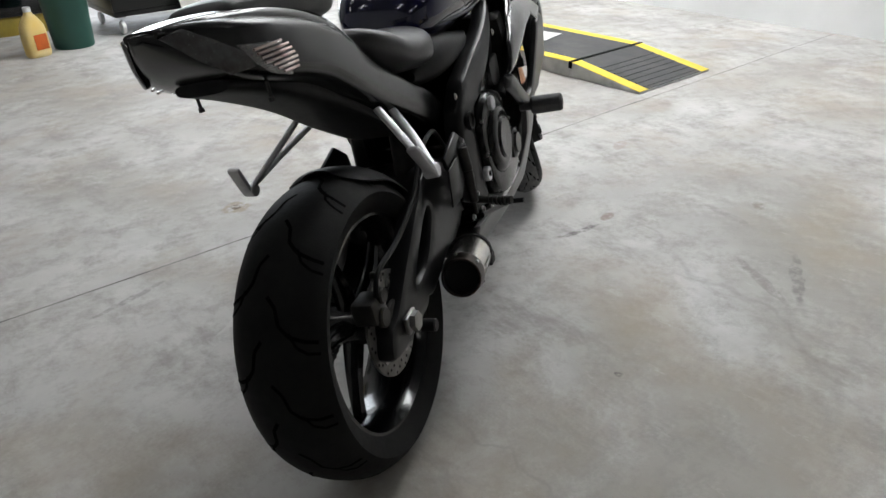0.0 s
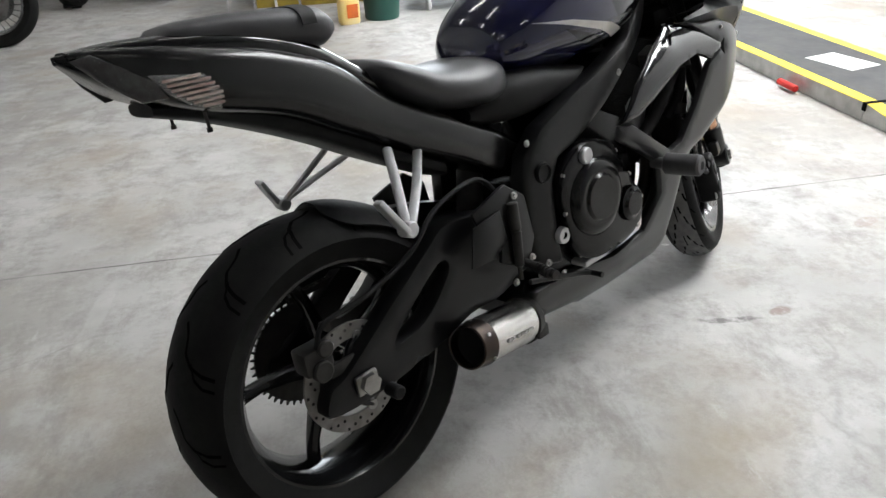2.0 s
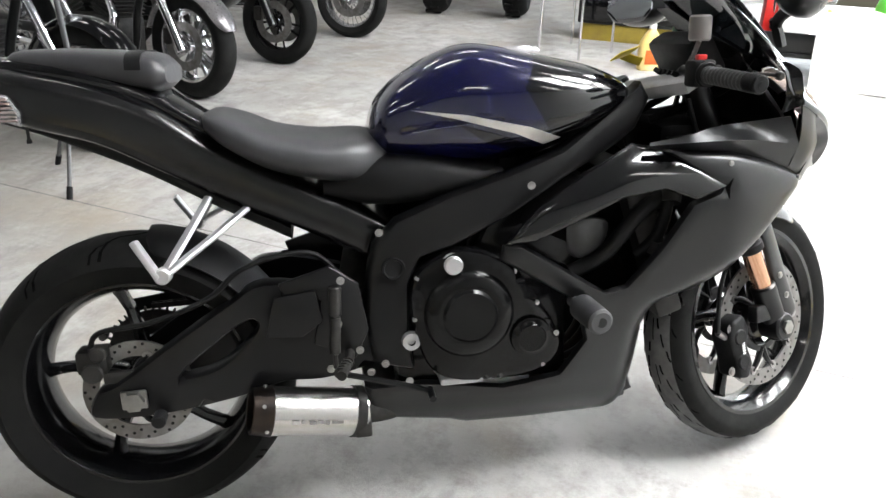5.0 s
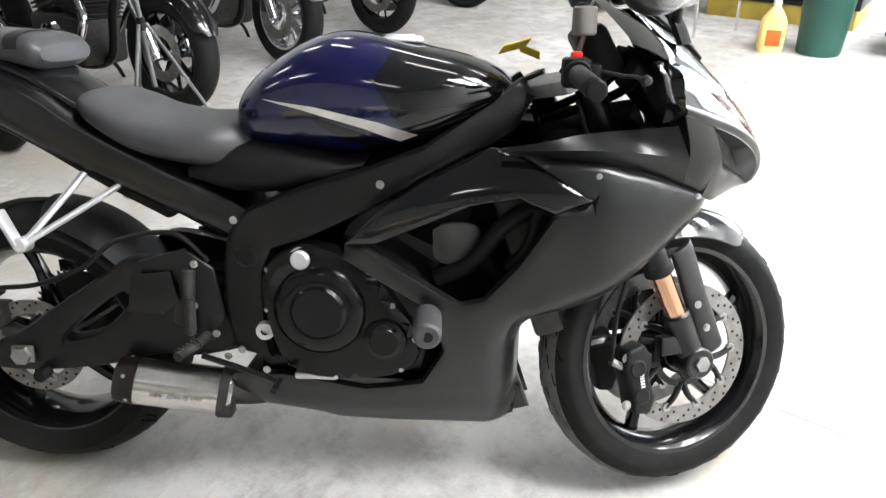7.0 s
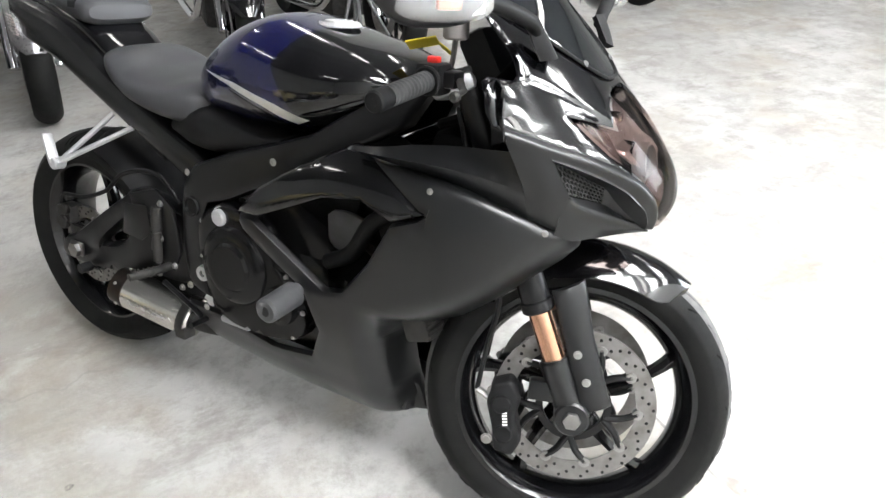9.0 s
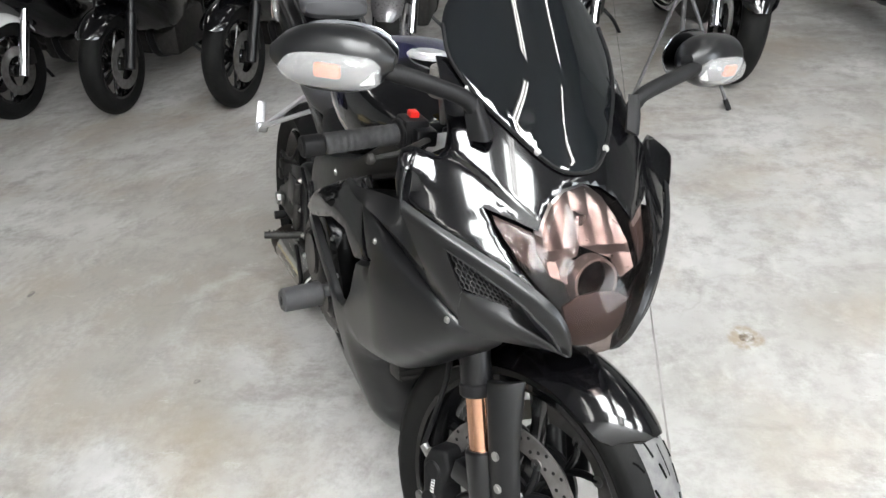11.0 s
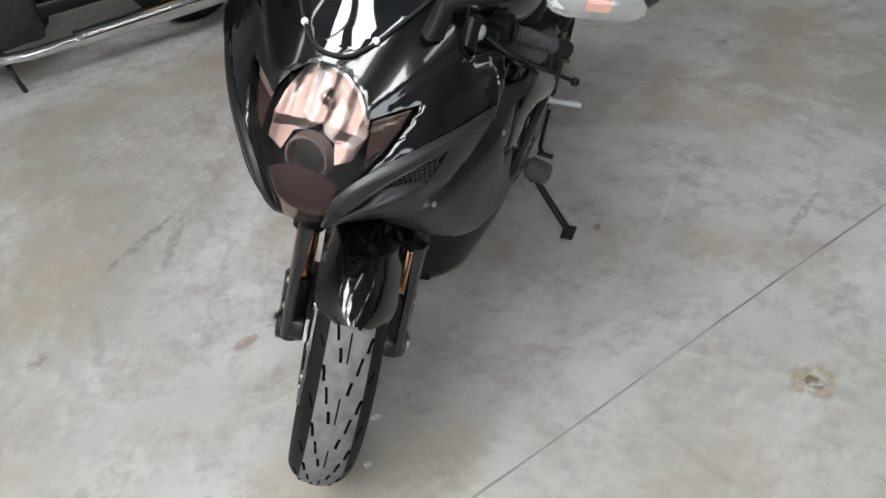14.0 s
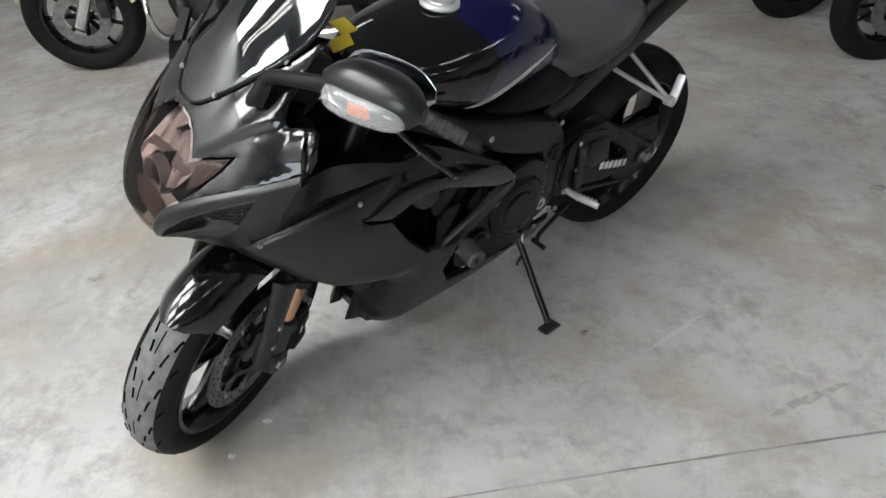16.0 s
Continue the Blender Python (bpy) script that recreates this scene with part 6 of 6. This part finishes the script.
def parked_bike(name, label, m, paint, fork_mat, style, spoke_mat, kind="cruiser", fender=None, group="", reach=1.62):
    """A parked motorcycle: front axle over the origin, standing back along -x."""
    ob = thing(name, label, "motorcycle", m, group)
    sport = kind == "sport"
    r, half, base = (0.30, 0.06, 1.42) if sport else (0.315, 0.07, reach)
    fw = parked_wheel(ob, "front_wheel", 0, r, half, style, spoke_mat, "front wheel with a black tyre")
    part("brake_disc", lathe([(0.09, 0.07), (0.09, 0.075), (0.145, 0.075), (0.145, 0.07)], 40, (0, 0, r), closed=True), DISC, fw)
    part("brake_disc", lathe([(0.09, -0.075), (0.09, -0.07), (0.145, -0.07), (0.145, -0.075)], 40, (0, 0, r), closed=True), DISC, fw)
    parked_wheel(ob, "rear_wheel", -base, r, half * 1.25, style, spoke_mat, "rear wheel with a black tyre")
    k = Vector((-0.46, 0, 0.89)) if not sport else Vector((-0.40, 0, 0.915))
    for s in (-1, 1):
        o = Vector((0, s * 0.105, r))
        leg = part("fork_leg", join(cyl(o - k * 0.03, o + k * 0.30, 0.031, seg=16, bevel=0.005), cyl(o + k * 0.30, o + k * 0.72, 0.022, seg=16)), fork_mat, ob, "fork leg")
        part("caliper", cube(-0.16, -0.10, s * 0.06 - 0.03, s * 0.06 + 0.03, r + 0.0, r + 0.10, 0.012), GREASE, leg)
    part("fork_yoke", moved(cube(-0.04, 0.04, -0.14, 0.14, -0.02, 0.02, 0.01), Matrix.Translation(Vector((0, 0, r)) + k * 0.58)), fork_mat, ob)
    part("front_mudguard", arc_guard(Vector((0, 0, r)), r + 0.03, half + 0.025, 20 if not sport else 40, 165 if not sport else 140, I4, 0.6, 22, 0.045), fender or paint, ob)
    part("rear_mudguard", arc_guard(Vector((-base, 0, r)), r + 0.045, half * 1.25 + 0.03, 30, 190, I4, 0.0, 22, 0.05), fender or paint, ob)
    tz = 0.78 if not sport else 0.85
    part("fuel_tank", moved(hull([(-0.35, 0.02, -0.02, 0.03), (-0.30, 0.08, -0.09, 0.11), (-0.15, 0.13, -0.11, 0.16), (0.05, 0.13, -0.09, 0.17), (0.2, 0.08, -0.06, 0.12), (0.26, 0.03, -0.03, 0.05)], 22, 22, 2.4), Matrix.Translation((-0.62, 0, tz))), paint, ob, "painted fuel tank")
    part("seat", hull([(-base - 0.12, 0.80, 0.77, 0.07), (-base + 0.05, 0.79, 0.70, 0.13), (-base + 0.3, 0.72, 0.62, 0.17), (-base + 0.55, 0.72, 0.62, 0.15), (-base + 0.72, 0.76, 0.68, 0.09)], 22, 22, 2.8), VINYL, ob, "black seat")
    part("engine", join(cube(-1.02, -0.55, -0.15, 0.15, 0.18, 0.45, 0.04), moved(cube(-0.09, 0.09, -0.11, 0.11, 0, 0.24, 0.02), pose(-0.66, 0, 0.42, 0, 22)), moved(cube(-0.09, 0.09, -0.11, 0.11, 0, 0.24, 0.02), pose(-0.88, 0, 0.42, 0, -22))), GREASE, ob, "dark engine")
    fin = None
    for x, a in ((-0.66, 22), (-0.88, -22)):
        for i in range(8):
            spot = pose(x, 0, 0.42, 0, a) @ Matrix.Translation((0, 0, 0.03 + 0.025 * i))
            if fin is None:
                fin = part("cooling_fin", cube(-0.10, 0.10, -0.125, 0.125, 0, 0.006), GREASE, ob)
                fin.matrix_basis = spot
            else:
                sub("cooling_fin", fin.data, ob, spot)
    part("engine_cover", lathe([(0, -0.185), (0.06, -0.185), (0.085, -0.175), (0.095, -0.15)], 28, (-0.80, 0, 0.32)), CHROME if not sport else ENGINE, ob, "round engine cover")
    part("exhaust", join(tube([(-0.55, -0.13, 0.55), (-0.48, -0.17, 0.42), (-0.60, -0.2, 0.25), (-1.0, -0.22, 0.22), (-1.35, -0.24, 0.24)], 0.024, 12), cyl((-1.3, -0.24, 0.238), (-base - 0.18, -0.245, 0.275), 0.045, 0.05, seg=20, bevel=0.006)), CHROME if not sport else GREASE, ob, "exhaust pipe and silencer")
    part("frame", join(tube([(-0.28, 0, 0.95), (-0.45, 0, 0.5), (-0.55, 0, 0.2), (-1.0, 0, 0.18), (-1.15, 0, 0.5), (-base, 0, 0.7)], 0.024, 10), tube([(-0.3, 0, 0.92), (-0.8, 0, 0.70), (-base, 0, 0.66)], 0.03, 10), cube(-base - 0.05, -1.0, -0.11, -0.08, 0.27, 0.34, 0.012), cube(-base - 0.05, -1.0, 0.08, 0.11, 0.27, 0.34, 0.012)), FRAME, ob)
    top = Vector((0, 0, r)) + k * 0.70
    part("handlebar", tube([top + Vector((-0.22, -0.40, 0.06)), top + Vector((-0.12, -0.34, 0.10)), top + Vector((-0.02, -0.12, 0.05)), top + Vector((-0.02, 0.12, 0.05)), top + Vector((-0.12, 0.34, 0.10)), top + Vector((-0.22, 0.40, 0.06))], 0.013, 10), CHROME if not sport else FRAME, ob)
    part("headlamp", moved(lathe([(0.0, -0.08), (0.05, -0.075), (0.085, -0.02), (0.09, 0.04), (0.075, 0.05), (0, 0.052)], 28), Matrix.Translation(Vector((0, 0, r)) + k * 0.56 + Vector((0.1, 0, 0.03))) @ pose(0, 0, 0, 0, 0, -90)), CHROME if not sport else GLOSS, ob, "round headlamp")
    part("kickstand", tube([(-0.80, 0.13, 0.2), (-0.80, 0.22, 0.12), (-0.82, 0.29, 0.008)], 0.012, 8), FRAME, ob)
    if sport:
        part("fairing", hull([(-0.85, 0.62, 0.3, 0.12), (-0.5, 0.80, 0.34, 0.19), (-0.25, 0.98, 0.50, 0.18), (-0.02, 0.95, 0.68, 0.11), (0.06, 0.88, 0.76, 0.04)], 20, 20, 2.6), paint, ob, "sport fairing")
    return ob


def park(u, v, heading=0.0, lean=-7.0):
    return ROOM @ pose(u, v, -0.004, 0, 0, heading) @ pose(0, 0, 0, lean)


ROW = "row of parked motorcycles"
parked_bike("parked_motorcycle", "gunmetal cruiser with a silver slotted wheel and chrome fork", park(-2.08, 2.55, -4), GREYP, CHROME, "slot", POLISH, group=ROW)
parked_bike("parked_motorcycle", "black motorcycle with a black twin-spoke front wheel", park(-2.12, 3.52, 3), GLOSS, FRAME, "twin", RIM, "sport", group=ROW)
parked_bike("parked_motorcycle", "dark maroon cruiser with chrome wire-spoke wheels", park(-2.12, 4.58, 6), MAROON, CHROME, "wire", POLISH, group=ROW)
parked_bike("parked_motorcycle", "black cruiser with a black cast front wheel", park(-1.9, 1.585, 6), GLOSS, CHROME, "cast", RIM, group=ROW)
parked_bike("parked_motorcycle", "black cruiser with a chrome fork and black wheels", park(-2.15, 0.76, -3), GLOSS, CHROME, "cast", RIM, group=ROW)
parked_bike("parked_motorcycle", "dark cruiser with polished chrome wheels", park(-2.15, -0.30, 4), GREYP, CHROME, "cast", POLISH, group=ROW)
parked_bike("parked_motorcycle", "black sport motorcycle with a narrow front tyre", park(-1.8, -1.17, -5), GLOSS, FRAME, "twin", RIM, "sport", group=ROW)
parked_bike("parked_motorcycle", "black naked motorcycle with black wheels", park(-1.75, -1.93, 3), GLOSS, FRAME, "twin", RIM, "sport", group=ROW)
parked_bike("parked_motorcycle", "black motorcycle with a white front mudguard", park(-1.72, -2.63, 0), GLOSS, CHROME, "twin", RIM, "sport", WHITEP, group=ROW)
parked_bike("parked_motorcycle", "black sport motorcycle at the end of the row", park(-1.70, -3.22, 2), GLOSS, FRAME, "cast", RIM, "sport", group=ROW)
tour = parked_bike("touring_motorcycle", "cream touring motorcycle with saddlebags and chrome exhaust", park(2.26, -2.19, 1), CREAM, CHROME, "cast", RIM, reach=1.76)
for s in (-1, 1):
    part("saddlebag", hull([(-1.98, 0.60, 0.36, 0.05), (-1.94, 0.64, 0.34, 0.11), (-1.6, 0.66, 0.34, 0.12), (-1.38, 0.60, 0.38, 0.09), (-1.34, 0.54, 0.44, 0.04)], 16, 20, 4.0), CREAM, tour, "cream hard saddlebag").location = (-0.12, s * 0.27, 0.08)
    part("crash_bar", tube([(-0.5, s * 0.12, 0.55), (-0.42, s * 0.32, 0.5), (-0.45, s * 0.34, 0.3), (-0.6, s * 0.12, 0.2)], 0.015, 10), CHROME, tour, "chrome crash bar")
part("tail_lamp", cube(-2.03, -1.97, -0.06, 0.06, 0.52, 0.60, 0.012), RED, tour, "red tail lamp").location.x = -0.12
part("exhaust", join(tube([(-0.55, 0.13, 0.50), (-0.50, 0.2, 0.35), (-0.7, 0.23, 0.2), (-1.1, 0.25, 0.19)], 0.026, 12), cyl((-1.05, 0.25, 0.19), (-1.95, 0.30, 0.23), 0.045, 0.05, seg=20, bevel=0.006)), CHROME, tour, "chrome exhaust pipe and silencer").location.x = -0.06
part("rear_bumper", tube([(-1.75, -0.36, 0.4), (-1.94, -0.34, 0.4), (-1.99, -0.25, 0.4), (-1.94, -0.2, 0.41), (-1.8, -0.18, 0.42)], 0.014, 10), CHROME, tour, "chrome bumper rail").location.x = -0.12

# ---- lift table with ramp ----
lift = thing("lift_table", "low black motorcycle lift table with yellow edge stripes", "lift table", ROOM)
LU0, LU1, LV0, LV1, LH = 2.55, 3.20, 1.13, 3.9, 0.085
part("deck", cube(LU0, LU1, 1.62, LV1, 0.0, LH, 0.004), GALV, lift)
rampb = loft([[(LU0, LV0, 0.002), (LU1, LV0, 0.002), (LU1, LV0, 0.012), (LU0, LV0, 0.012)], [(LU0, 1.615, 0.002), (LU1, 1.615, 0.002), (LU1, 1.615, LH), (LU0, 1.615, LH)]])
part("ramp", rampb, GALV, lift, "hinged sloping ramp plate")
part("rubber_mat", join(cube(LU0 + 0.075, LU1 - 0.075, 1.625, LV1 - 0.02, LH + 0.0005, LH + 0.004)), MATBLACK, lift, "black rubber deck mat")
ang = math.atan2(LH - 0.012, 1.615 - LV0)
slope = Matrix.Translation((0, LV0, 0.0125)) @ Matrix.Rotation(ang, 4, "X")
part("ramp_mat", moved(cube(LU0 + 0.075, LU1 - 0.075, 0.004, 0.485, 0.0, 0.003), slope), MATBLACK, lift)
for i in range(7):
    part("ramp_rib", moved(cube(LU0 + 0.08, LU1 - 0.08, 0.03 + 0.05 * i, 0.045 + 0.05 * i, 0.003, 0.006), slope), MATBLACK, lift)
for u in (LU0, LU1 - 0.075):
    part("edge_stripe", cube(u, u + 0.075, 1.62, LV1, LH + 0.0005, LH + 0.003), YELLOW, lift, "yellow edge stripe")
    part("edge_stripe", moved(cube(u, u + 0.075, 0.0, 0.487, 0.0, 0.003), slope), YELLOW, lift)
part("hinge", cube(LU0 - 0.005, LU1 + 0.005, 1.606, 1.632, 0.05, LH + 0.006, 0.003), DARK, lift)
part("valve", join(cyl((LU0 - 0.05, 2.05, 0.03), (LU0 - 0.05, 2.2, 0.03), 0.018, seg=12, bevel=0.004)), RED, lift, "red air valve")
tagged(part("paper_sheet", moved(cube(-0.11, 0.11, -0.15, 0.15, 0, 0.001), ROOM @ pose(2.90, 2.25, LH + 0.005, 0, 0, 14)), WHITEP, None), "white paper sheet lying on the lift deck", "paper")

# ---- clutter along the far side ----
bottle = thing("jug", "yellow-orange plastic detergent jug with a white cap", "bottle", ROOM @ pose(0.39, 4.52, 0.0, 0, 0, 20))
JUG = mat("yellow_jug_plastic", (0.75, 0.52, 0.12), 0.35, 0, (0.7, 0.6, 0.35), 3)
part("body", join(moved(hull([(0.0, 0.075, -0.075, 0.05), (0.012, 0.082, -0.082, 0.058), (0.19, 0.08, -0.08, 0.055), (0.25, 0.05, -0.05, 0.042), (0.285, 0.024, -0.024, 0.024), (0.295, 0.022, -0.022, 0.022)], 20, 22, 2.8), pose(0, 0, 0, 0, -90, 0))), JUG, bottle)
part("cap", cyl((0, 0, 0.293), (0, 0, 0.325), 0.026, seg=18, bevel=0.003), WHITEP, bottle)
part("label", moved(cube(-0.04, 0.05, -0.062, -0.0585, 0.05, 0.15), I4), ORANGE, bottle)
GREENP = mat("dark_green_plastic", (0.012, 0.07, 0.055), 0.4, 0, (0.015, 0.085, 0.065), 6)
bin_ = thing("waste_bin", "dark green round plastic waste bin", "bin", ROOM @ pose(0.66, 4.66, 0))
part("body", moved(lathe([(0.0, 0.0), (0.13, 0.0), (0.135, 0.01), (0.165, 0.55), (0.172, 0.56), (0.172, 0.585), (0.16, 0.585), (0.13, 0.03), (0, 0.03)], 36), pose(0, 0, 0, 90)), GREENP, bin_)
part("rim", moved(lathe([(0.164, 0.56), (0.18, 0.565), (0.18, 0.59), (0.164, 0.59)], 36, closed=True), pose(0, 0, 0, 90)), GREENP, bin_)


def chair(m):
    ob = thing("metal_chair", "grey chair with thin steel tube legs", "chair", m)
    part("seat", cube(-0.21, 0.21, -0.21, 0.21, 0.44, 0.475, 0.012), mat("grey_vinyl", (0.22, 0.22, 0.23), 0.5), ob)
    part("backrest", cube(-0.2, 0.2, 0.19, 0.22, 0.58, 0.85, 0.012), mat("grey_vinyl_back", (0.22, 0.22, 0.23), 0.5), ob)
    for x in (-0.195, 0.195):
        for y in (-0.195, 0.2):
            part("leg", cyl((x * 1.05, y * 1.05, 0), (x, y, 0.44 if y < 0 else 0.86), 0.011, seg=10), CHROME, ob)
    return ob


chair(ROOM @ pose(-0.24, 4.86, 0, 0, 0, -25))
DULL = mat("dull_yellow_paint", (0.34, 0.25, 0.03), 0.55, 0, (0.25, 0.18, 0.03), 8)
cab = thing("tool_cabinet", "black steel tool cabinet on a yellow base", "cabinet", ROOM)
part("body", cube(-0.35, 0.75, 5.35, 5.9, 0.14, 1.0, 0.01), SATIN, cab)
part("base", cube(-0.33, 0.73, 5.37, 5.88, 0.0, 0.14, 0.005), DULL, cab, "yellow base plinth")
for i in range(4):
    part("drawer", cube(-0.32, 0.72, 5.335, 5.352, 0.17 + 0.2 * i, 0.35 + 0.2 * i, 0.004), GLOSS, cab)
    part("drawer_handle", cube(-0.1, 0.5, 5.32, 5.336, 0.32 + 0.2 * i, 0.335 + 0.2 * i, 0.003), ALU, cab)
cart = thing("shop_cart", "low black shop cart on castors", "cart", ROOM)
part("tray", join(cube(1.0, 2.35, 4.75, 5.4, 0.13, 0.17, 0.008), cube(1.0, 2.35, 4.75, 4.77, 0.17, 0.30, 0.005), cube(1.0, 1.02, 4.77, 5.4, 0.17, 0.30, 0.005), cube(2.33, 2.35, 4.77, 5.4, 0.17, 0.30, 0.005)), SATIN, cart)
for u in (1.06, 2.29):
    for v in (4.80, 5.33):
        cs = part("castor", join(cyl((u - 0.015, v, 0.05), (u + 0.015, v, 0.05), 0.05, seg=20, bevel=0.006), cube(u - 0.03, u + 0.03, v - 0.03, v + 0.03, 0.118, 0.13)), WHITEP, cart, "white castor wheel")
for u, v, w, d, h, mm, lab in ((1.3, 5.05, 0.22, 0.16, 0.30, WHITEP, "white cardboard box on the cart"), (1.62, 5.0, 0.18, 0.2, 0.26, YELLOW, "yellow product box on the cart"), (1.15, 5.1, 0.12, 0.12, 0.34, RED, "red product box on the cart")):
    ob = thing("carton", lab, "box", ROOM @ pose(u, v, 0.17, 0, 0, 12))
    part("body", cube(-w / 2, w / 2, -d / 2, d / 2, 0, h, 0.004), mm, ob)
    part("flap", cube(-w / 2 + 0.01, w / 2 - 0.01, -0.003, 0.003, h, h + 0.001), GREASE, ob)
bag = thing("sack", "bright green and white printed sack on the cart", "bag", ROOM @ pose(2.02, 5.02, 0.17, 0, 0, 8))
part("body", hull([(-0.22, 0.30, 0.02, 0.05), (-0.18, 0.40, 0.0, 0.11), (0, 0.44, 0.0, 0.14), (0.18, 0.40, 0.0, 0.11), (0.22, 0.32, 0.02, 0.05)], 16, 20, 3), mat("green_sack", (0.10, 0.5, 0.06), 0.5, 0, (0.14, 0.55, 0.08), 6, bump=0.3, bscale=25), bag)
part("panel", cube(-0.12, 0.12, -0.146, -0.142, 0.10, 0.34, 0.001), WHITEP, bag)
tarp = thing("cardboard_sheet", "crumpled pale grey cardboard sheet leaning on the cart", "cardboard", ROOM @ pose(1.72, 4.44, 0, -28, 0, -6))
part("sheet", moved(shell([(-0.26, 0.0), (0.02, 0.004), (0.30, 0.0), (0.33, 0.3), (0.28, 0.52), (0.0, 0.56), (-0.30, 0.5), (-0.28, 0.2)], lambda x, z: 0.03 * math.sin(x * 7) * math.cos(z * 6), right, 0.004, 0.03, (), 0.0), I4), mat("pale_cardboard", (0.55, 0.54, 0.51), 0.7, 0, (0.42, 0.41, 0.39), 4, bump=0.3, bscale=20), tarp)

quad = thing("quad_bike", "dark quad bike with large knobbly tyres", "quad bike", ROOM @ pose(-1.55, 6.1, 0, 0, 0, -80))
for x in (0.0, -1.15):
    for y in (-0.4, 0.4):
        c = Vector((x, y, 0.28))
        w = part("tyre", moved(tyre(Vector((x, 0, 0.28)), 0.28, 0.12, 0.15, []), Matrix.Translation((0, y, 0))), [RUBBER, GROOVE, WORN], quad, "knobbly quad tyre")
        part("knobs", join(*[moved(cube(0.27, 0.292, -0.09 + 0.06 * (i % 2) + 0.0, -0.04 + 0.06 * (i % 2) + 0.03, -0.018, 0.018), Matrix.Translation(c) @ Matrix.Rotation(i * math.pi / 12, 4, "Y")) for i in range(24)]), RUBBER, w)
        part("rim", moved(lathe([(0.0, -0.05), (0.06, -0.05), (0.15, -0.09), (0.15, 0.09), (0.06, 0.05), (0, 0.05)], 24, (x, y, 0.28)), I4), GALV, w)
part("body", hull([(-1.4, 0.7, 0.5, 0.2), (-1.1, 0.8, 0.45, 0.4), (-0.6, 0.78, 0.3, 0.22), (-0.1, 0.85, 0.45, 0.4), (0.3, 0.7, 0.5, 0.2)], 20, 22, 3), GLOSS, quad)
part("seat", hull([(-1.1, 0.86, 0.78, 0.12), (-0.7, 0.86, 0.74, 0.16), (-0.35, 0.86, 0.78, 0.1)], 12, 18, 3), VINYL, quad)
part("handlebar", tube([(-0.15, -0.36, 1.02), (-0.05, -0.1, 0.98), (-0.05, 0.1, 0.98), (-0.15, 0.36, 1.02)], 0.014, 8), FRAME, quad)
part("axle", join(cyl((0, -0.4, 0.28), (0, 0.4, 0.28), 0.03, seg=10), cyl((-1.15, -0.4, 0.28), (-1.15, 0.4, 0.28), 0.03, seg=10), cube(-1.15, 0.0, -0.12, 0.12, 0.26, 0.5, 0.03)), GREASE, quad)

POLE = mat("dull_grey_pole", (0.12, 0.12, 0.125), 0.45, 0.4, (0.09, 0.09, 0.09), 20)
stand = thing("tripod_stand", "thin grey metal tripod stand with rubber feet", "stand", ROOM @ pose(-1.63, 1.32, 0))
part("pole", cyl((0, 0, 0.25), (0, 0, 1.55), 0.012, seg=12), POLE, stand)
part("collar", cyl((0, 0, 0.52), (0, 0, 0.58), 0.02, seg=12, bevel=0.003), PLASTIC, stand)
for a in (-66, 54, 174):
    d = Vector((math.cos(radians(a)), math.sin(radians(a)), 0))
    lg = part("leg", cyl(d * 0.02 + Vector((0, 0, 0.55)), d * 0.27 + Vector((0, 0, 0.02)), 0.009, seg=10), POLE, stand)
    part("rubber_foot", cyl(d * 0.255 + Vector((0, 0, 0.05)), d * 0.28 + Vector((0, 0, 0.0)), 0.013, seg=10), PLASTIC, lg)
